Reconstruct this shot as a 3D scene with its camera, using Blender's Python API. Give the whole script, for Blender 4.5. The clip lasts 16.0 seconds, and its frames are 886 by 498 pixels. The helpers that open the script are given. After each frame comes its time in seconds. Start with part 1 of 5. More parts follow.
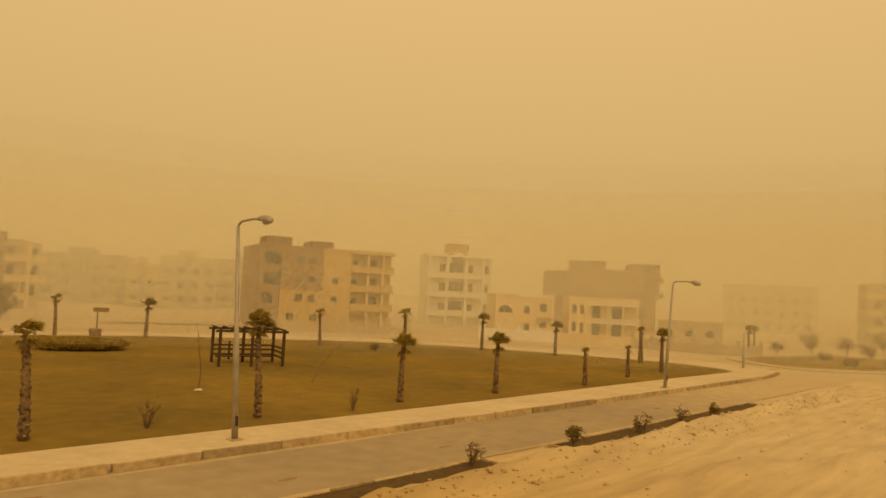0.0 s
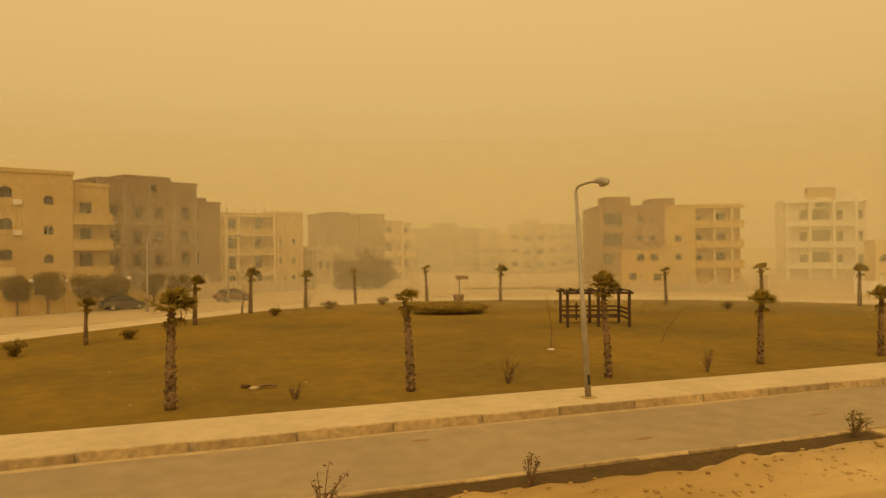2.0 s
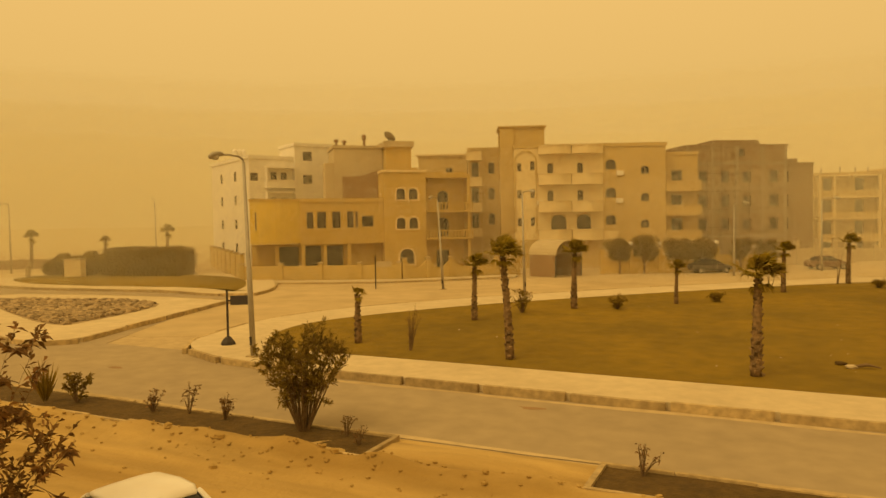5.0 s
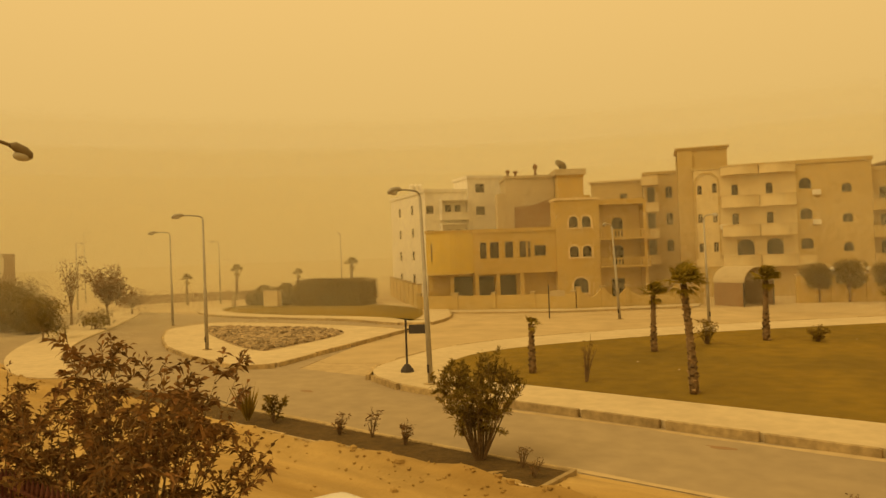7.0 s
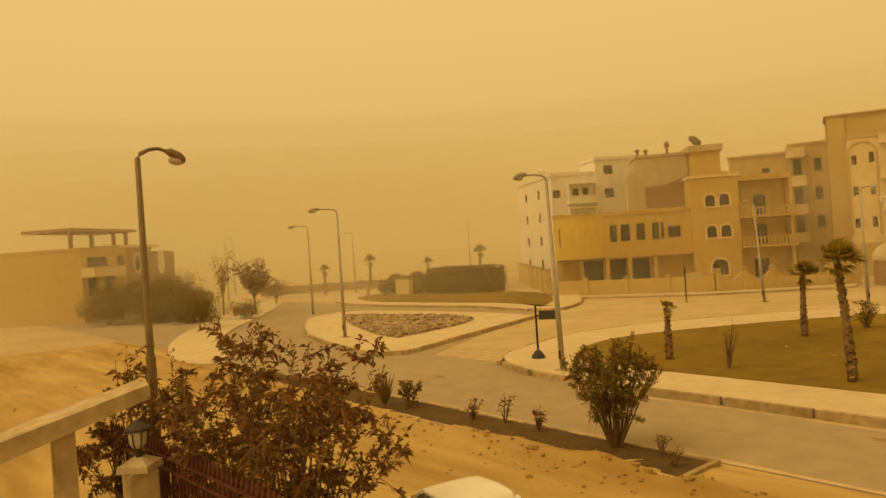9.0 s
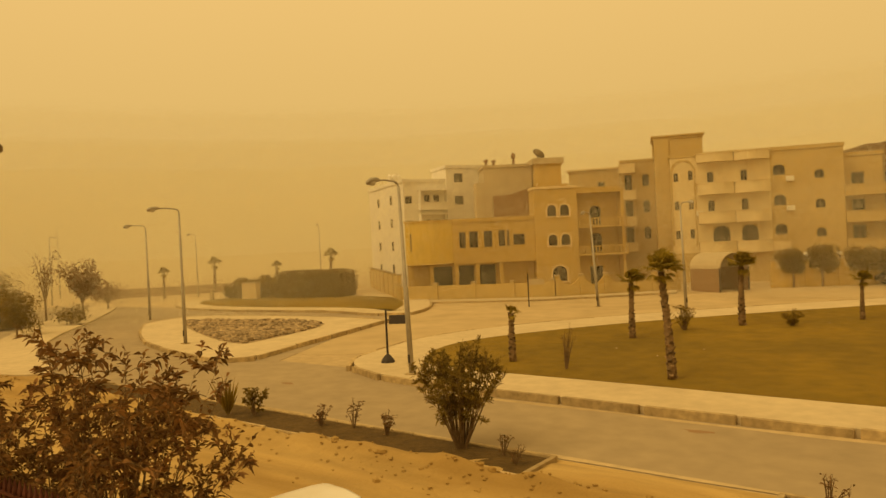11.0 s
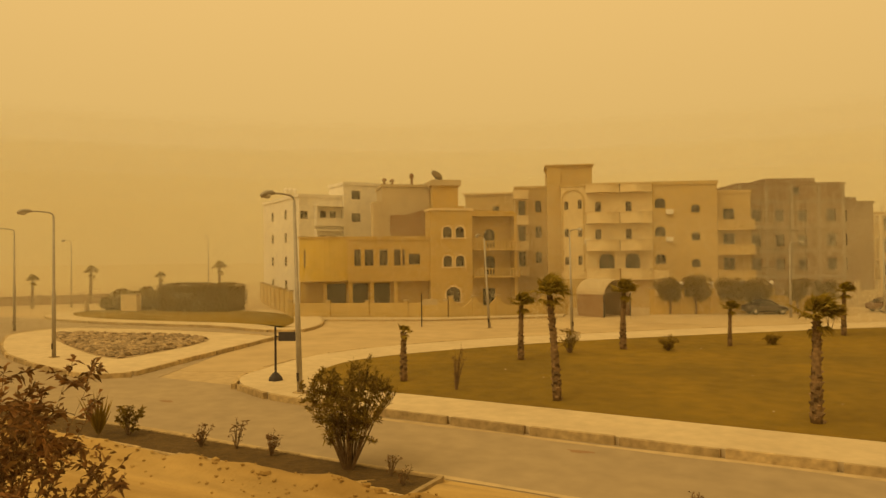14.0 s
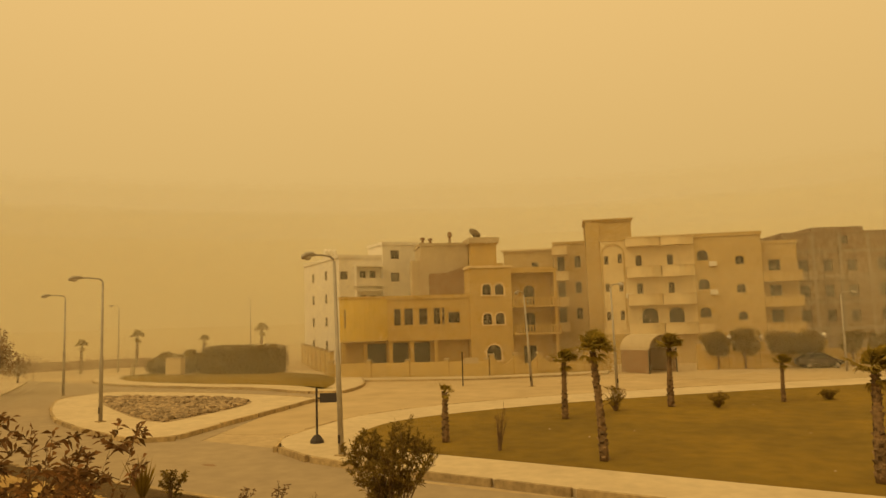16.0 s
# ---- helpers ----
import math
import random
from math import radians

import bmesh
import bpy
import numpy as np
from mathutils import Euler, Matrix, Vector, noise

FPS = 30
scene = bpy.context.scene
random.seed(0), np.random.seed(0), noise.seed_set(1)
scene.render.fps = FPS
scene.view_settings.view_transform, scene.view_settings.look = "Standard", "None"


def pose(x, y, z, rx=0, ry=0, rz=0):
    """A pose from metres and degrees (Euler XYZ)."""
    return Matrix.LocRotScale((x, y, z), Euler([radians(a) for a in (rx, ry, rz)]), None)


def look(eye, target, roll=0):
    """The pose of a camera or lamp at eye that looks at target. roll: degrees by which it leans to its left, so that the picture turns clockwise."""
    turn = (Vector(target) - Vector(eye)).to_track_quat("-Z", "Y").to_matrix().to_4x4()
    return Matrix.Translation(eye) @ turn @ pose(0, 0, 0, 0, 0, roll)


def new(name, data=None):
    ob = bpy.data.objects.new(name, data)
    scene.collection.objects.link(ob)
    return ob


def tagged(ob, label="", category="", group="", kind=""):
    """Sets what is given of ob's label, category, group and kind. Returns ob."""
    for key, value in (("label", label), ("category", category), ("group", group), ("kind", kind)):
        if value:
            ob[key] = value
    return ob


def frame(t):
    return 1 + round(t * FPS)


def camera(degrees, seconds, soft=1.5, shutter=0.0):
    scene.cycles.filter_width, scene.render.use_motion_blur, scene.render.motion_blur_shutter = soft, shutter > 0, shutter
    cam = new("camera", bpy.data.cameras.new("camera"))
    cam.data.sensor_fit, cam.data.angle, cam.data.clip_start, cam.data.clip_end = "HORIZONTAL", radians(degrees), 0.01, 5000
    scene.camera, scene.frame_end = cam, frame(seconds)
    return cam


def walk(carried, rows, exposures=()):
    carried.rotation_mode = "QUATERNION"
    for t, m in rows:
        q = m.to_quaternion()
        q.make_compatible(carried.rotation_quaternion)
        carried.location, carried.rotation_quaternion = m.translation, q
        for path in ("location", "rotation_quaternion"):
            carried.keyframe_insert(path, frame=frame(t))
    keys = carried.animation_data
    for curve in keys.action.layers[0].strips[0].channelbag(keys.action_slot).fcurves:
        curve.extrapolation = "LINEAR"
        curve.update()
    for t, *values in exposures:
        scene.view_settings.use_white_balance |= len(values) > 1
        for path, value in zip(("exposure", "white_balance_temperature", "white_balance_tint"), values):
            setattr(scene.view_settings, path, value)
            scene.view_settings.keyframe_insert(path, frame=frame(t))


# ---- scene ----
# ---------------------------------------------------------------- camera
cam = camera(64.4, 16.0, soft=1.5)
EYE = 5.8
ROWS = [
    (0.0, 93.76, -2.91, -47.05),
    (0.5, 91.99, -2.10, -40.85),
    (1.0, 91.54, -0.45, -35.65),
    (1.5, 90.89, -0.05, -29.83),
    (2.0, 90.01, 0.48, -19.78),
    (2.5, 89.37, 1.29, -10.54),
    (3.0, 89.23, 1.21, -1.47),
    (3.5, 88.53, 1.14, 4.44),
    (4.0, 87.95, 1.39, 14.22),
    (4.5, 88.22, 0.53, 19.21),
    (5.0, 87.71, 0.94, 25.50),
    (5.2, 87.28, 1.51, 27.93),
    (7.3, 90.74, 2.72, 40.94),
    (7.5, 90.41, 3.44, 41.93),
    (8.0, 90.32, 3.49, 43.10),
    (8.2, 89.96, 3.50, 44.88),
    (9.25, 90.00, 3.85, 50.20),
    (10.3, 90.04, 3.94, 44.96),
    (10.5, 89.96, 3.66, 42.61),
    (11.0, 89.58, 2.80, 37.79),
    (11.5, 89.29, 1.74, 33.82),
    (12.0, 89.06, 1.42, 32.95),
    (12.5, 88.70, 0.96, 30.76),
    (13.0, 88.73, 1.09, 30.32),
    (13.5, 90.22, 1.16, 30.11),
    (14.0, 90.87, 0.62, 29.28),
    (14.5, 93.90, 1.20, 31.44),
    (15.0, 94.69, 1.48, 33.22),
    (15.5, 95.80, 1.63, 32.97),
    (16.0, 95.65, 1.72, 32.51),
]
walk(cam, [(t, pose(0, 0, EYE, rx, ry, rz)) for t, rx, ry, rz in ROWS],
     [(0.0, -0.06, 6700, 10), (1.5, 0.0, 6950, 8), (3.5, 0.0, 7650, 6), (4.0, 0.1, 7750, 5), (5.0, 0.15, 8100, 3), (8.0, 0.13, 7500, 2), (10.5, 0.13, 7500, 2), (12.5, 0.12, 7800, 4), (13.5, 0.14, 7700, 4), (14.5, 0.0, 7400, 4), (16.0, 0.02, 7100, 5)])

# ---------------------------------------------------------------- light
world = bpy.data.worlds.new("dust_sky")
scene.world = world
world.use_nodes = True
wn, wl = world.node_tree.nodes, world.node_tree.links
wn.clear()
w_out, w_bg = wn.new("ShaderNodeOutputWorld"), wn.new("ShaderNodeBackground")
sky = wn.new("ShaderNodeTexSky")
sky.sky_type, sky.sun_disc = "NISHITA", False
sky.sun_elevation, sky.sun_rotation = radians(48), radians(200)
sky.dust_density, sky.air_density = 8.0, 1.0
w_co, w_sep, w_ramp = wn.new("ShaderNodeTexCoord"), wn.new("ShaderNodeSeparateXYZ"), wn.new("ShaderNodeValToRGB")
w_mix, w_scale = wn.new("ShaderNodeMixRGB"), wn.new("ShaderNodeMixRGB")
# airborne sand: dull ochre at the horizon, paler and brighter overhead
ramp = w_ramp.color_ramp
ramp.elements[0].position, ramp.elements[0].color = 0.0, (0.60, 0.392, 0.146, 1)
ramp.elements[1].position, ramp.elements[1].color = 0.42, (0.82, 0.525, 0.205, 1)
mid = ramp.elements.new(0.10)
mid.color = (0.63, 0.405, 0.148, 1)
mid = ramp.elements.new(0.20)
mid.color = (0.71, 0.452, 0.164, 1)
wl.new(w_co.outputs["Generated"], w_sep.inputs[0])
wl.new(w_sep.outputs["Z"], w_ramp.inputs[0])
w_scale.blend_type = "MULTIPLY"
w_scale.inputs[0].default_value = 1.0
w_scale.inputs[2].default_value = (0.10, 0.10, 0.10, 1)
wl.new(sky.outputs[0], w_scale.inputs[1])
w_mix.inputs[0].default_value = 0.96
wl.new(w_scale.outputs[0], w_mix.inputs[1])
wl.new(w_ramp.outputs[0], w_mix.inputs[2])
wl.new(w_mix.outputs[0], w_bg.inputs[0])
w_bg.inputs[1].default_value = 1.0
wl.new(w_bg.outputs[0], w_out.inputs[0])

sun = new("sun", bpy.data.lights.new("sun", "SUN"))
sun.data.energy, sun.data.angle, sun.data.color = 1.1, radians(40), (1.0, 0.72, 0.36)
sun.matrix_world = look((-20, -40, 60), (0, 0, 0))


# ---------------------------------------------------------------- materials
def material(name, colour, rough=0.9, spread=0.25, grain=6.0, patch=0.5, bump=0.3, bump_size=20.0, metal=0.0,
             second=None, amount=0.5, island=0.0, translucent=0.0, dist=0.02, per_object=0.0, stretch=None, eastward=None):
    """Noise at two scales over a base colour, an optional second colour in patches, and a fine relief."""
    m = bpy.data.materials.new(name)
    m.use_nodes = True
    n, l = m.node_tree.nodes, m.node_tree.links
    bsdf = n["Principled BSDF"]
    bsdf.inputs["Roughness"].default_value, bsdf.inputs["Metallic"].default_value = rough, metal
    bsdf.inputs["Specular IOR Level"].default_value = 0.3
    geo = n.new("ShaderNodeNewGeometry")
    big, small = n.new("ShaderNodeTexNoise"), n.new("ShaderNodeTexNoise")
    big.inputs["Scale"].default_value, big.inputs["Detail"].default_value = patch, 5
    small.inputs["Scale"].default_value, small.inputs["Detail"].default_value = grain, 6
    where = geo.outputs["Position"]
    if stretch:
        squash = n.new("ShaderNodeVectorMath")
        squash.operation = "MULTIPLY"
        squash.inputs[1].default_value = stretch
        l.new(where, squash.inputs[0])
        where = squash.outputs[0]
    for tex in (big, small):
        l.new(where, tex.inputs["Vector"])
    base = n.new("ShaderNodeMixRGB")
    base.inputs[1].default_value = (*colour, 1)
    base.inputs[2].default_value = (*(second or [c * 0.7 for c in colour]), 1)
    ramp2 = n.new("ShaderNodeMapRange")
    ramp2.inputs["From Min"].default_value, ramp2.inputs["From Max"].default_value = 0.38, 0.66
    ramp2.inputs["To Max"].default_value = amount
    l.new(big.outputs["Fac"], ramp2.inputs["Value"])
    l.new(ramp2.outputs[0], base.inputs[0])
    hsv = n.new("ShaderNodeHueSaturation")
    val = n.new("ShaderNodeMapRange")
    val.inputs["From Min"].default_value, val.inputs["From Max"].default_value = 0.3, 0.7
    val.inputs["To Min"].default_value, val.inputs["To Max"].default_value = 1 - spread, 1 + spread
    l.new(small.outputs["Fac"], val.inputs["Value"])
    last = val.outputs[0]
    for source, share in ((geo.outputs["Random Per Island"], island), (None, per_object)):
        if share:
            if source is None:
                source = n.new("ShaderNodeObjectInfo").outputs["Random"]
            rnd, mul = n.new("ShaderNodeMapRange"), n.new("ShaderNodeMath")
            rnd.inputs["To Min"].default_value, rnd.inputs["To Max"].default_value = 1 - share, 1 + share
            mul.operation = "MULTIPLY"
            l.new(source, rnd.inputs["Value"])
            l.new(rnd.outputs[0], mul.inputs[0])
            l.new(last, mul.inputs[1])
            last = mul.outputs[0]
    l.new(last, hsv.inputs["Value"])
    tone = base.outputs[0]
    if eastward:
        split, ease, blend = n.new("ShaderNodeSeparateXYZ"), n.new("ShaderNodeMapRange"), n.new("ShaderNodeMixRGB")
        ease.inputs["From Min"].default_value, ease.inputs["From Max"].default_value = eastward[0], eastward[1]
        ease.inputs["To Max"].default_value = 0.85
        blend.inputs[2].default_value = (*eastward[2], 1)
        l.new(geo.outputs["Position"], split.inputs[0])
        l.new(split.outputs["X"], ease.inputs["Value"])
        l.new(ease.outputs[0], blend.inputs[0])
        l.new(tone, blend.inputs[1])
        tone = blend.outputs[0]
    l.new(tone, hsv.inputs["Color"])
    l.new(hsv.outputs[0], bsdf.inputs["Base Color"])
    if bump:
        fine, b = n.new("ShaderNodeTexNoise"), n.new("ShaderNodeBump")
        fine.inputs["Scale"].default_value, fine.inputs["Detail"].default_value = bump_size, 8
        l.new(geo.outputs["Position"], fine.inputs["Vector"])
        b.inputs["Strength"].default_value, b.inputs["Distance"].default_value = bump, dist
        l.new(fine.outputs["Fac"], b.inputs["Height"])
        l.new(b.outputs[0], bsdf.inputs["Normal"])
    if translucent:
        tr, mx = n.new("ShaderNodeBsdfTranslucent"), n.new("ShaderNodeMixShader")
        l.new(hsv.outputs[0], tr.inputs["Color"])
        mx.inputs[0].default_value = translucent
        l.new(bsdf.outputs[0], mx.inputs[1])
        l.new(tr.outputs[0], mx.inputs[2])
        l.new(mx.outputs[0], n["Material Output"].inputs["Surface"])
    return m


SAND = material("sand", (0.50, 0.39, 0.23), grain=2.0, patch=0.10, second=(0.38, 0.28, 0.15), amount=0.8, spread=0.12, bump=0.35, bump_size=6, dist=0.04)
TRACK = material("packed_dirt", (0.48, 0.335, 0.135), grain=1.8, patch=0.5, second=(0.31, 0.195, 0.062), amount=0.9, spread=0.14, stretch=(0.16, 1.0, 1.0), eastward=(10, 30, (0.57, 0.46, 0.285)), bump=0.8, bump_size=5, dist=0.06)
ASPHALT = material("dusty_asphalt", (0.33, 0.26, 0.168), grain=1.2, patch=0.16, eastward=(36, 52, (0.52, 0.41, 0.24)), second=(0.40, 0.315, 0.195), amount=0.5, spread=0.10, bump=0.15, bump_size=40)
FARROAD = material("sanded_road", (0.52, 0.405, 0.235), grain=0.5, patch=0.09, second=(0.40, 0.30, 0.165), amount=0.8, spread=0.1, bump=0.2, bump_size=10)
PAVING = material("paving_slab", (0.55, 0.455, 0.295), grain=2.0, patch=0.3, second=(0.45, 0.36, 0.225), amount=0.5, spread=0.08, bump=0.2, bump_size=30, per_object=0.08)
KERB = material("kerb_stone", (0.46, 0.35, 0.19), grain=4.0, patch=0.6, second=(0.34, 0.245, 0.125), amount=0.6, bump=0.4, bump_size=14, per_object=0.2)
GRASS = material("dry_lawn", (0.25, 0.16, 0.018), grain=1.3, patch=0.11, second=(0.155, 0.104, 0.014), amount=0.8, spread=0.15, bump=0.9, bump_size=25, dist=0.06)
BLADE = material("grass_blade", (0.27, 0.185, 0.035), grain=2, patch=0.2, second=(0.16, 0.11, 0.022), island=0.3, bump=0, translucent=0.3)
SOIL = material("planter_soil", (0.105, 0.064, 0.02), grain=5, patch=0.8, bump=0.8, bump_size=12, dist=0.06)
RUBBLE = material("rubble", (0.36, 0.27, 0.16), grain=5, patch=1, bump=0.6, bump_size=15, island=0.35)
METAL = material("lamp_metal", (0.42, 0.38, 0.31), rough=0.55, grain=4, patch=0.8, spread=0.1, metal=0.3, bump=0.05)
STAINED = material("stained_metal", (0.20, 0.145, 0.075), rough=0.6, grain=4, patch=0.8, spread=0.15, metal=0.2, bump=0.05)
LENS = material("lamp_lens", (0.5, 0.46, 0.38), rough=0.25, spread=0.05, bump=0)
DARKMETAL = material("dark_metal", (0.05, 0.04, 0.035), rough=0.6, spread=0.1, bump=0.05)
SIGNFACE = material("sign_face", (0.07, 0.06, 0.06), rough=0.5, spread=0.1, bump=0)
BARK = material("palm_bark", (0.22, 0.145, 0.075), grain=9, patch=2, bump=0.9, bump_size=14, island=0.45, dist=0.05)
WOOD = material("pergola_wood", (0.085, 0.05, 0.028), grain=7, patch=1, bump=0.3)
TWIG = material("twig", (0.19, 0.125, 0.065), grain=8, bump=0.3)
FROND = material("palm_frond", (0.33, 0.25, 0.045), grain=5, patch=1, island=0.4, bump=0, translucent=0.45, second=(0.22, 0.15, 0.06), amount=0.5)
LEAF = material("shrub_leaf", (0.24, 0.172, 0.042), grain=5, patch=2, island=0.45, bump=0, translucent=0.3, second=(0.10, 0.06, 0.03))
DUSTLEAF = material("dusty_leaf", (0.235, 0.125, 0.052), grain=5, patch=2, island=0.5, bump=0, translucent=0.2, second=(0.14, 0.085, 0.03), amount=0.8)
HEDGE = material("hedge_leaf", (0.21, 0.145, 0.034), grain=4, patch=0.7, island=0.4, bump=0, translucent=0.15)
DUST = material("airborne_dust", (0.91, 0.88, 0.70), rough=1.0, spread=0.0, patch=0.02, amount=0.0, bump=0, translucent=0.5)


def paint(name, colour, second=None, amount=0.5):
    return material(name, colour, rough=0.92, grain=1.4, patch=0.22, spread=0.09, bump=0.25, bump_size=9, second=second, amount=amount)


OCHRE = paint("ochre_render", (0.54, 0.38, 0.13), (0.45, 0.31, 0.10))
YELLOW = paint("yellow_render", (0.55, 0.40, 0.15), (0.47, 0.34, 0.125))
BRIGHTYELLOW = paint("bright_yellow_render", (0.64, 0.465, 0.115), (0.56, 0.40, 0.10))
WALLTONE = paint("ochre_wall", (0.54, 0.40, 0.165), (0.45, 0.32, 0.12))
CREAM = paint("cream_render", (0.72, 0.59, 0.35), (0.62, 0.49, 0.28))
BEIGE = paint("beige_render", (0.53, 0.39, 0.165), (0.45, 0.32, 0.13))
WHITE = paint("white_render", (0.76, 0.72, 0.64), (0.66, 0.61, 0.52))
BRICK = paint("bare_brick", (0.255, 0.165, 0.082), (0.2, 0.128, 0.064), 0.7)
CONCRETE = paint("grey_concrete", (0.32, 0.27, 0.19), (0.25, 0.20, 0.14))
UMBER = paint("umber_render", (0.30, 0.19, 0.10), (0.24, 0.15, 0.08))
PALE = paint("pale_wall", (0.52, 0.43, 0.28), (0.42, 0.33, 0.20))
# dark window glass; voids reuse it as painted interior shade
GLASS_AND_SHADE = material("dark_glass_and_void_shade", (0.035, 0.028, 0.02), rough=0.2, spread=0.2, grain=0.7, bump=0)
FRAME = material("window_frame", (0.30, 0.22, 0.13), rough=0.6, spread=0.1, bump=0)
SHUTTER = material("shutter", (0.22, 0.15, 0.08), rough=0.7, spread=0.15, bump=0.2)
CARPAINT = material("white_car_paint", (0.80, 0.78, 0.74), rough=0.28, spread=0.03, patch=1.5, second=(0.62, 0.54, 0.42), amount=0.35, bump=0)
CARDUST = material("beige_car_paint", (0.42, 0.33, 0.2), rough=0.5, spread=0.08, bump=0)
CARDARK = material("dark_car_paint", (0.05, 0.035, 0.03), rough=0.4, spread=0.1, bump=0)
CARRED = material("dusty_red_paint", (0.17, 0.085, 0.045), rough=0.5, spread=0.1, bump=0)
CARGLASS = material("car_glass", (0.02, 0.02, 0.02), rough=0.08, spread=0.05, bump=0)
RUBBER = material("rubber", (0.03, 0.03, 0.03), rough=0.9, bump=0.1)
IRON = material("painted_iron", (0.11, 0.035, 0.025), rough=0.6, bump=0.1)
STONE = material("cut_stone", (0.46, 0.37, 0.24), grain=3, patch=0.9, second=(0.36, 0.27, 0.16), bump=0.3, bump_size=16)


# ---------------------------------------------------------------- mesh tools
class Shape:
    """Vertices and faces gathered piece by piece, made into one mesh at the end."""

    def __init__(self):
        self.v, self.f = [], []

    def add(self, verts, faces):
        k = len(self.v)
        self.v += [tuple(p) for p in verts]
        self.f += [tuple(k + i for i in q) for q in faces]
        return self

    def box(self, x0, y0, z0, x1, y1, z1):
        return self.prism([(x0, y0), (x1, y0), (x1, y1), (x0, y1)], z0, z1)

    def prism(self, poly, z0, z1):
        n = len(poly)
        if sum(poly[i][0] * poly[(i + 1) % n][1] - poly[(i + 1) % n][0] * poly[i][1] for i in range(n)) < 0:
            poly = poly[::-1]
        verts = [(x, y, z0) for x, y in poly] + [(x, y, z1) for x, y in poly]
        faces = [tuple(range(n - 1, -1, -1)), tuple(range(n, 2 * n))]
        faces += [(i, (i + 1) % n, n + (i + 1) % n, n + i) for i in range(n)]
        return self.add(verts, faces)

    def upright(self, outline, y0, y1):
        """An outline in x and z, pushed from y0 to y1."""
        n = len(outline)
        verts = [(x, y0, z) for x, z in outline] + [(x, y1, z) for x, z in outline]
        faces = [tuple(range(n)), tuple(range(2 * n - 1, n - 1, -1))]
        faces += [(i, n + i, n + (i + 1) % n, (i + 1) % n) for i in range(n)]
        return self.add(verts, faces)

    def tube(self, points, radii, sides=7, flat=1.0):
        rings = []
        points = [Vector(p) for p in points]
        for i, p in enumerate(points):
            d = (points[min(i + 1, len(points) - 1)] - points[max(i - 1, 0)]).normalized()
            a = d.orthogonal().normalized() if abs(d.z) < 0.95 else d.cross(Vector((0, 1, 0))).normalized()
            b = d.cross(a)
            rings.append([p + radii[i] * (math.cos(2 * math.pi * k / sides) * a + flat * math.sin(2 * math.pi * k / sides) * b) for k in range(sides)])
        verts = [q for r in rings for q in r]
        faces = [(i * sides + k, i * sides + (k + 1) % sides, (i + 1) * sides + (k + 1) % sides, (i + 1) * sides + k)
                 for i in range(len(rings) - 1) for k in range(sides)]
        faces += [tuple(range(sides - 1, -1, -1)), tuple(len(verts) - sides + k for k in range(sides))]
        return self.add(verts, faces)

    def leaf(self, p, d, length, width, droop=0.0):
        d = d.normalized()
        s = d.cross(Vector((random.uniform(-1, 1), random.uniform(-1, 1), random.uniform(-1, 1))))
        s = s.normalized() * width * 0.5 if s.length > 1e-4 else Vector((width * 0.5, 0, 0))
        m = p + d * length * 0.5
        tip = p + d * length - Vector((0, 0, droop * length))
        return self.add([p, m + s, tip, m - s], [(0, 1, 2, 3)])

    def blob(self, c, r, rough=0.25, rings=5, sides=8):
        verts = [(c[0], c[1], c[2] + r[2])]
        for i in range(1, rings):
            for k in range(sides):
                a, e = 2 * math.pi * k / sides, math.pi * i / rings
                w = 1 + random.uniform(-rough, rough)
                verts.append((c[0] + r[0] * w * math.sin(e) * math.cos(a), c[1] + r[1] * w * math.sin(e) * math.sin(a), c[2] + r[2] * w * math.cos(e)))
        verts.append((c[0], c[1], c[2] - r[2]))
        faces = [(0, 1 + k, 1 + (k + 1) % sides) for k in range(sides)]
        for i in range(rings - 2):
            a = 1 + i * sides
            faces += [(a + k, a + sides + k, a + sides + (k + 1) % sides, a + (k + 1) % sides) for k in range(sides)]
        a = 1 + (rings - 2) * sides
        faces += [(a + k, len(verts) - 1, a + (k + 1) % sides) for k in range(sides)]
        return self.add(verts, faces)

    def mesh(self, name, mat, smooth=False, bevel=0.0):
        me = bpy.data.meshes.new(name)
        me.from_pydata(self.v, [], self.f)
        if bevel:
            bm = bmesh.new()
            bm.from_mesh(me)
            bmesh.ops.bevel(bm, geom=bm.edges[:], offset=bevel, segments=2, affect="EDGES", clamp_overlap=True)
            bm.to_mesh(me)
            bm.free()
        me.materials.append(mat)
        if smooth:
            me.shade_smooth()
        return me


def part(name, shape, mat, parent=None, label="", smooth=False, bevel=0.0, at=None):
    ob = new(name, shape.mesh(name, mat, smooth, bevel) if isinstance(shape, Shape) else shape)
    if at is not None:
        ob.matrix_basis = at
    ob.parent = parent
    return tagged(ob, label)


def thing(name, label, category, at, group="", kind=""):
    ob = new(name)
    ob.empty_display_size = 0.3
    ob.matrix_basis = at
    return tagged(ob, label, category, group, kind)


def arc(cx, cy, r, a0, a1, n):
    return [(cx + r * math.cos(radians(a0 + (a1 - a0) * i / n)), cy + r * math.sin(radians(a0 + (a1 - a0) * i / n))) for i in range(n + 1)]


def smooth_loop(points, n=6):
    """A closed rounded line through points."""
    out, k = [], len(points)
    for i in range(k):
        p = [Vector((*points[(i + j - 1) % k], 0)) for j in range(4)]
        for s in range(n):
            t = s / n
            q = 0.5 * (2 * p[1] + (p[2] - p[0]) * t + (2 * p[0] - 5 * p[1] + 4 * p[2] - p[3]) * t * t + (3 * p[1] - p[0] - 3 * p[2] + p[3]) * t ** 3)
            out.append((q.x, q.y))
    return out


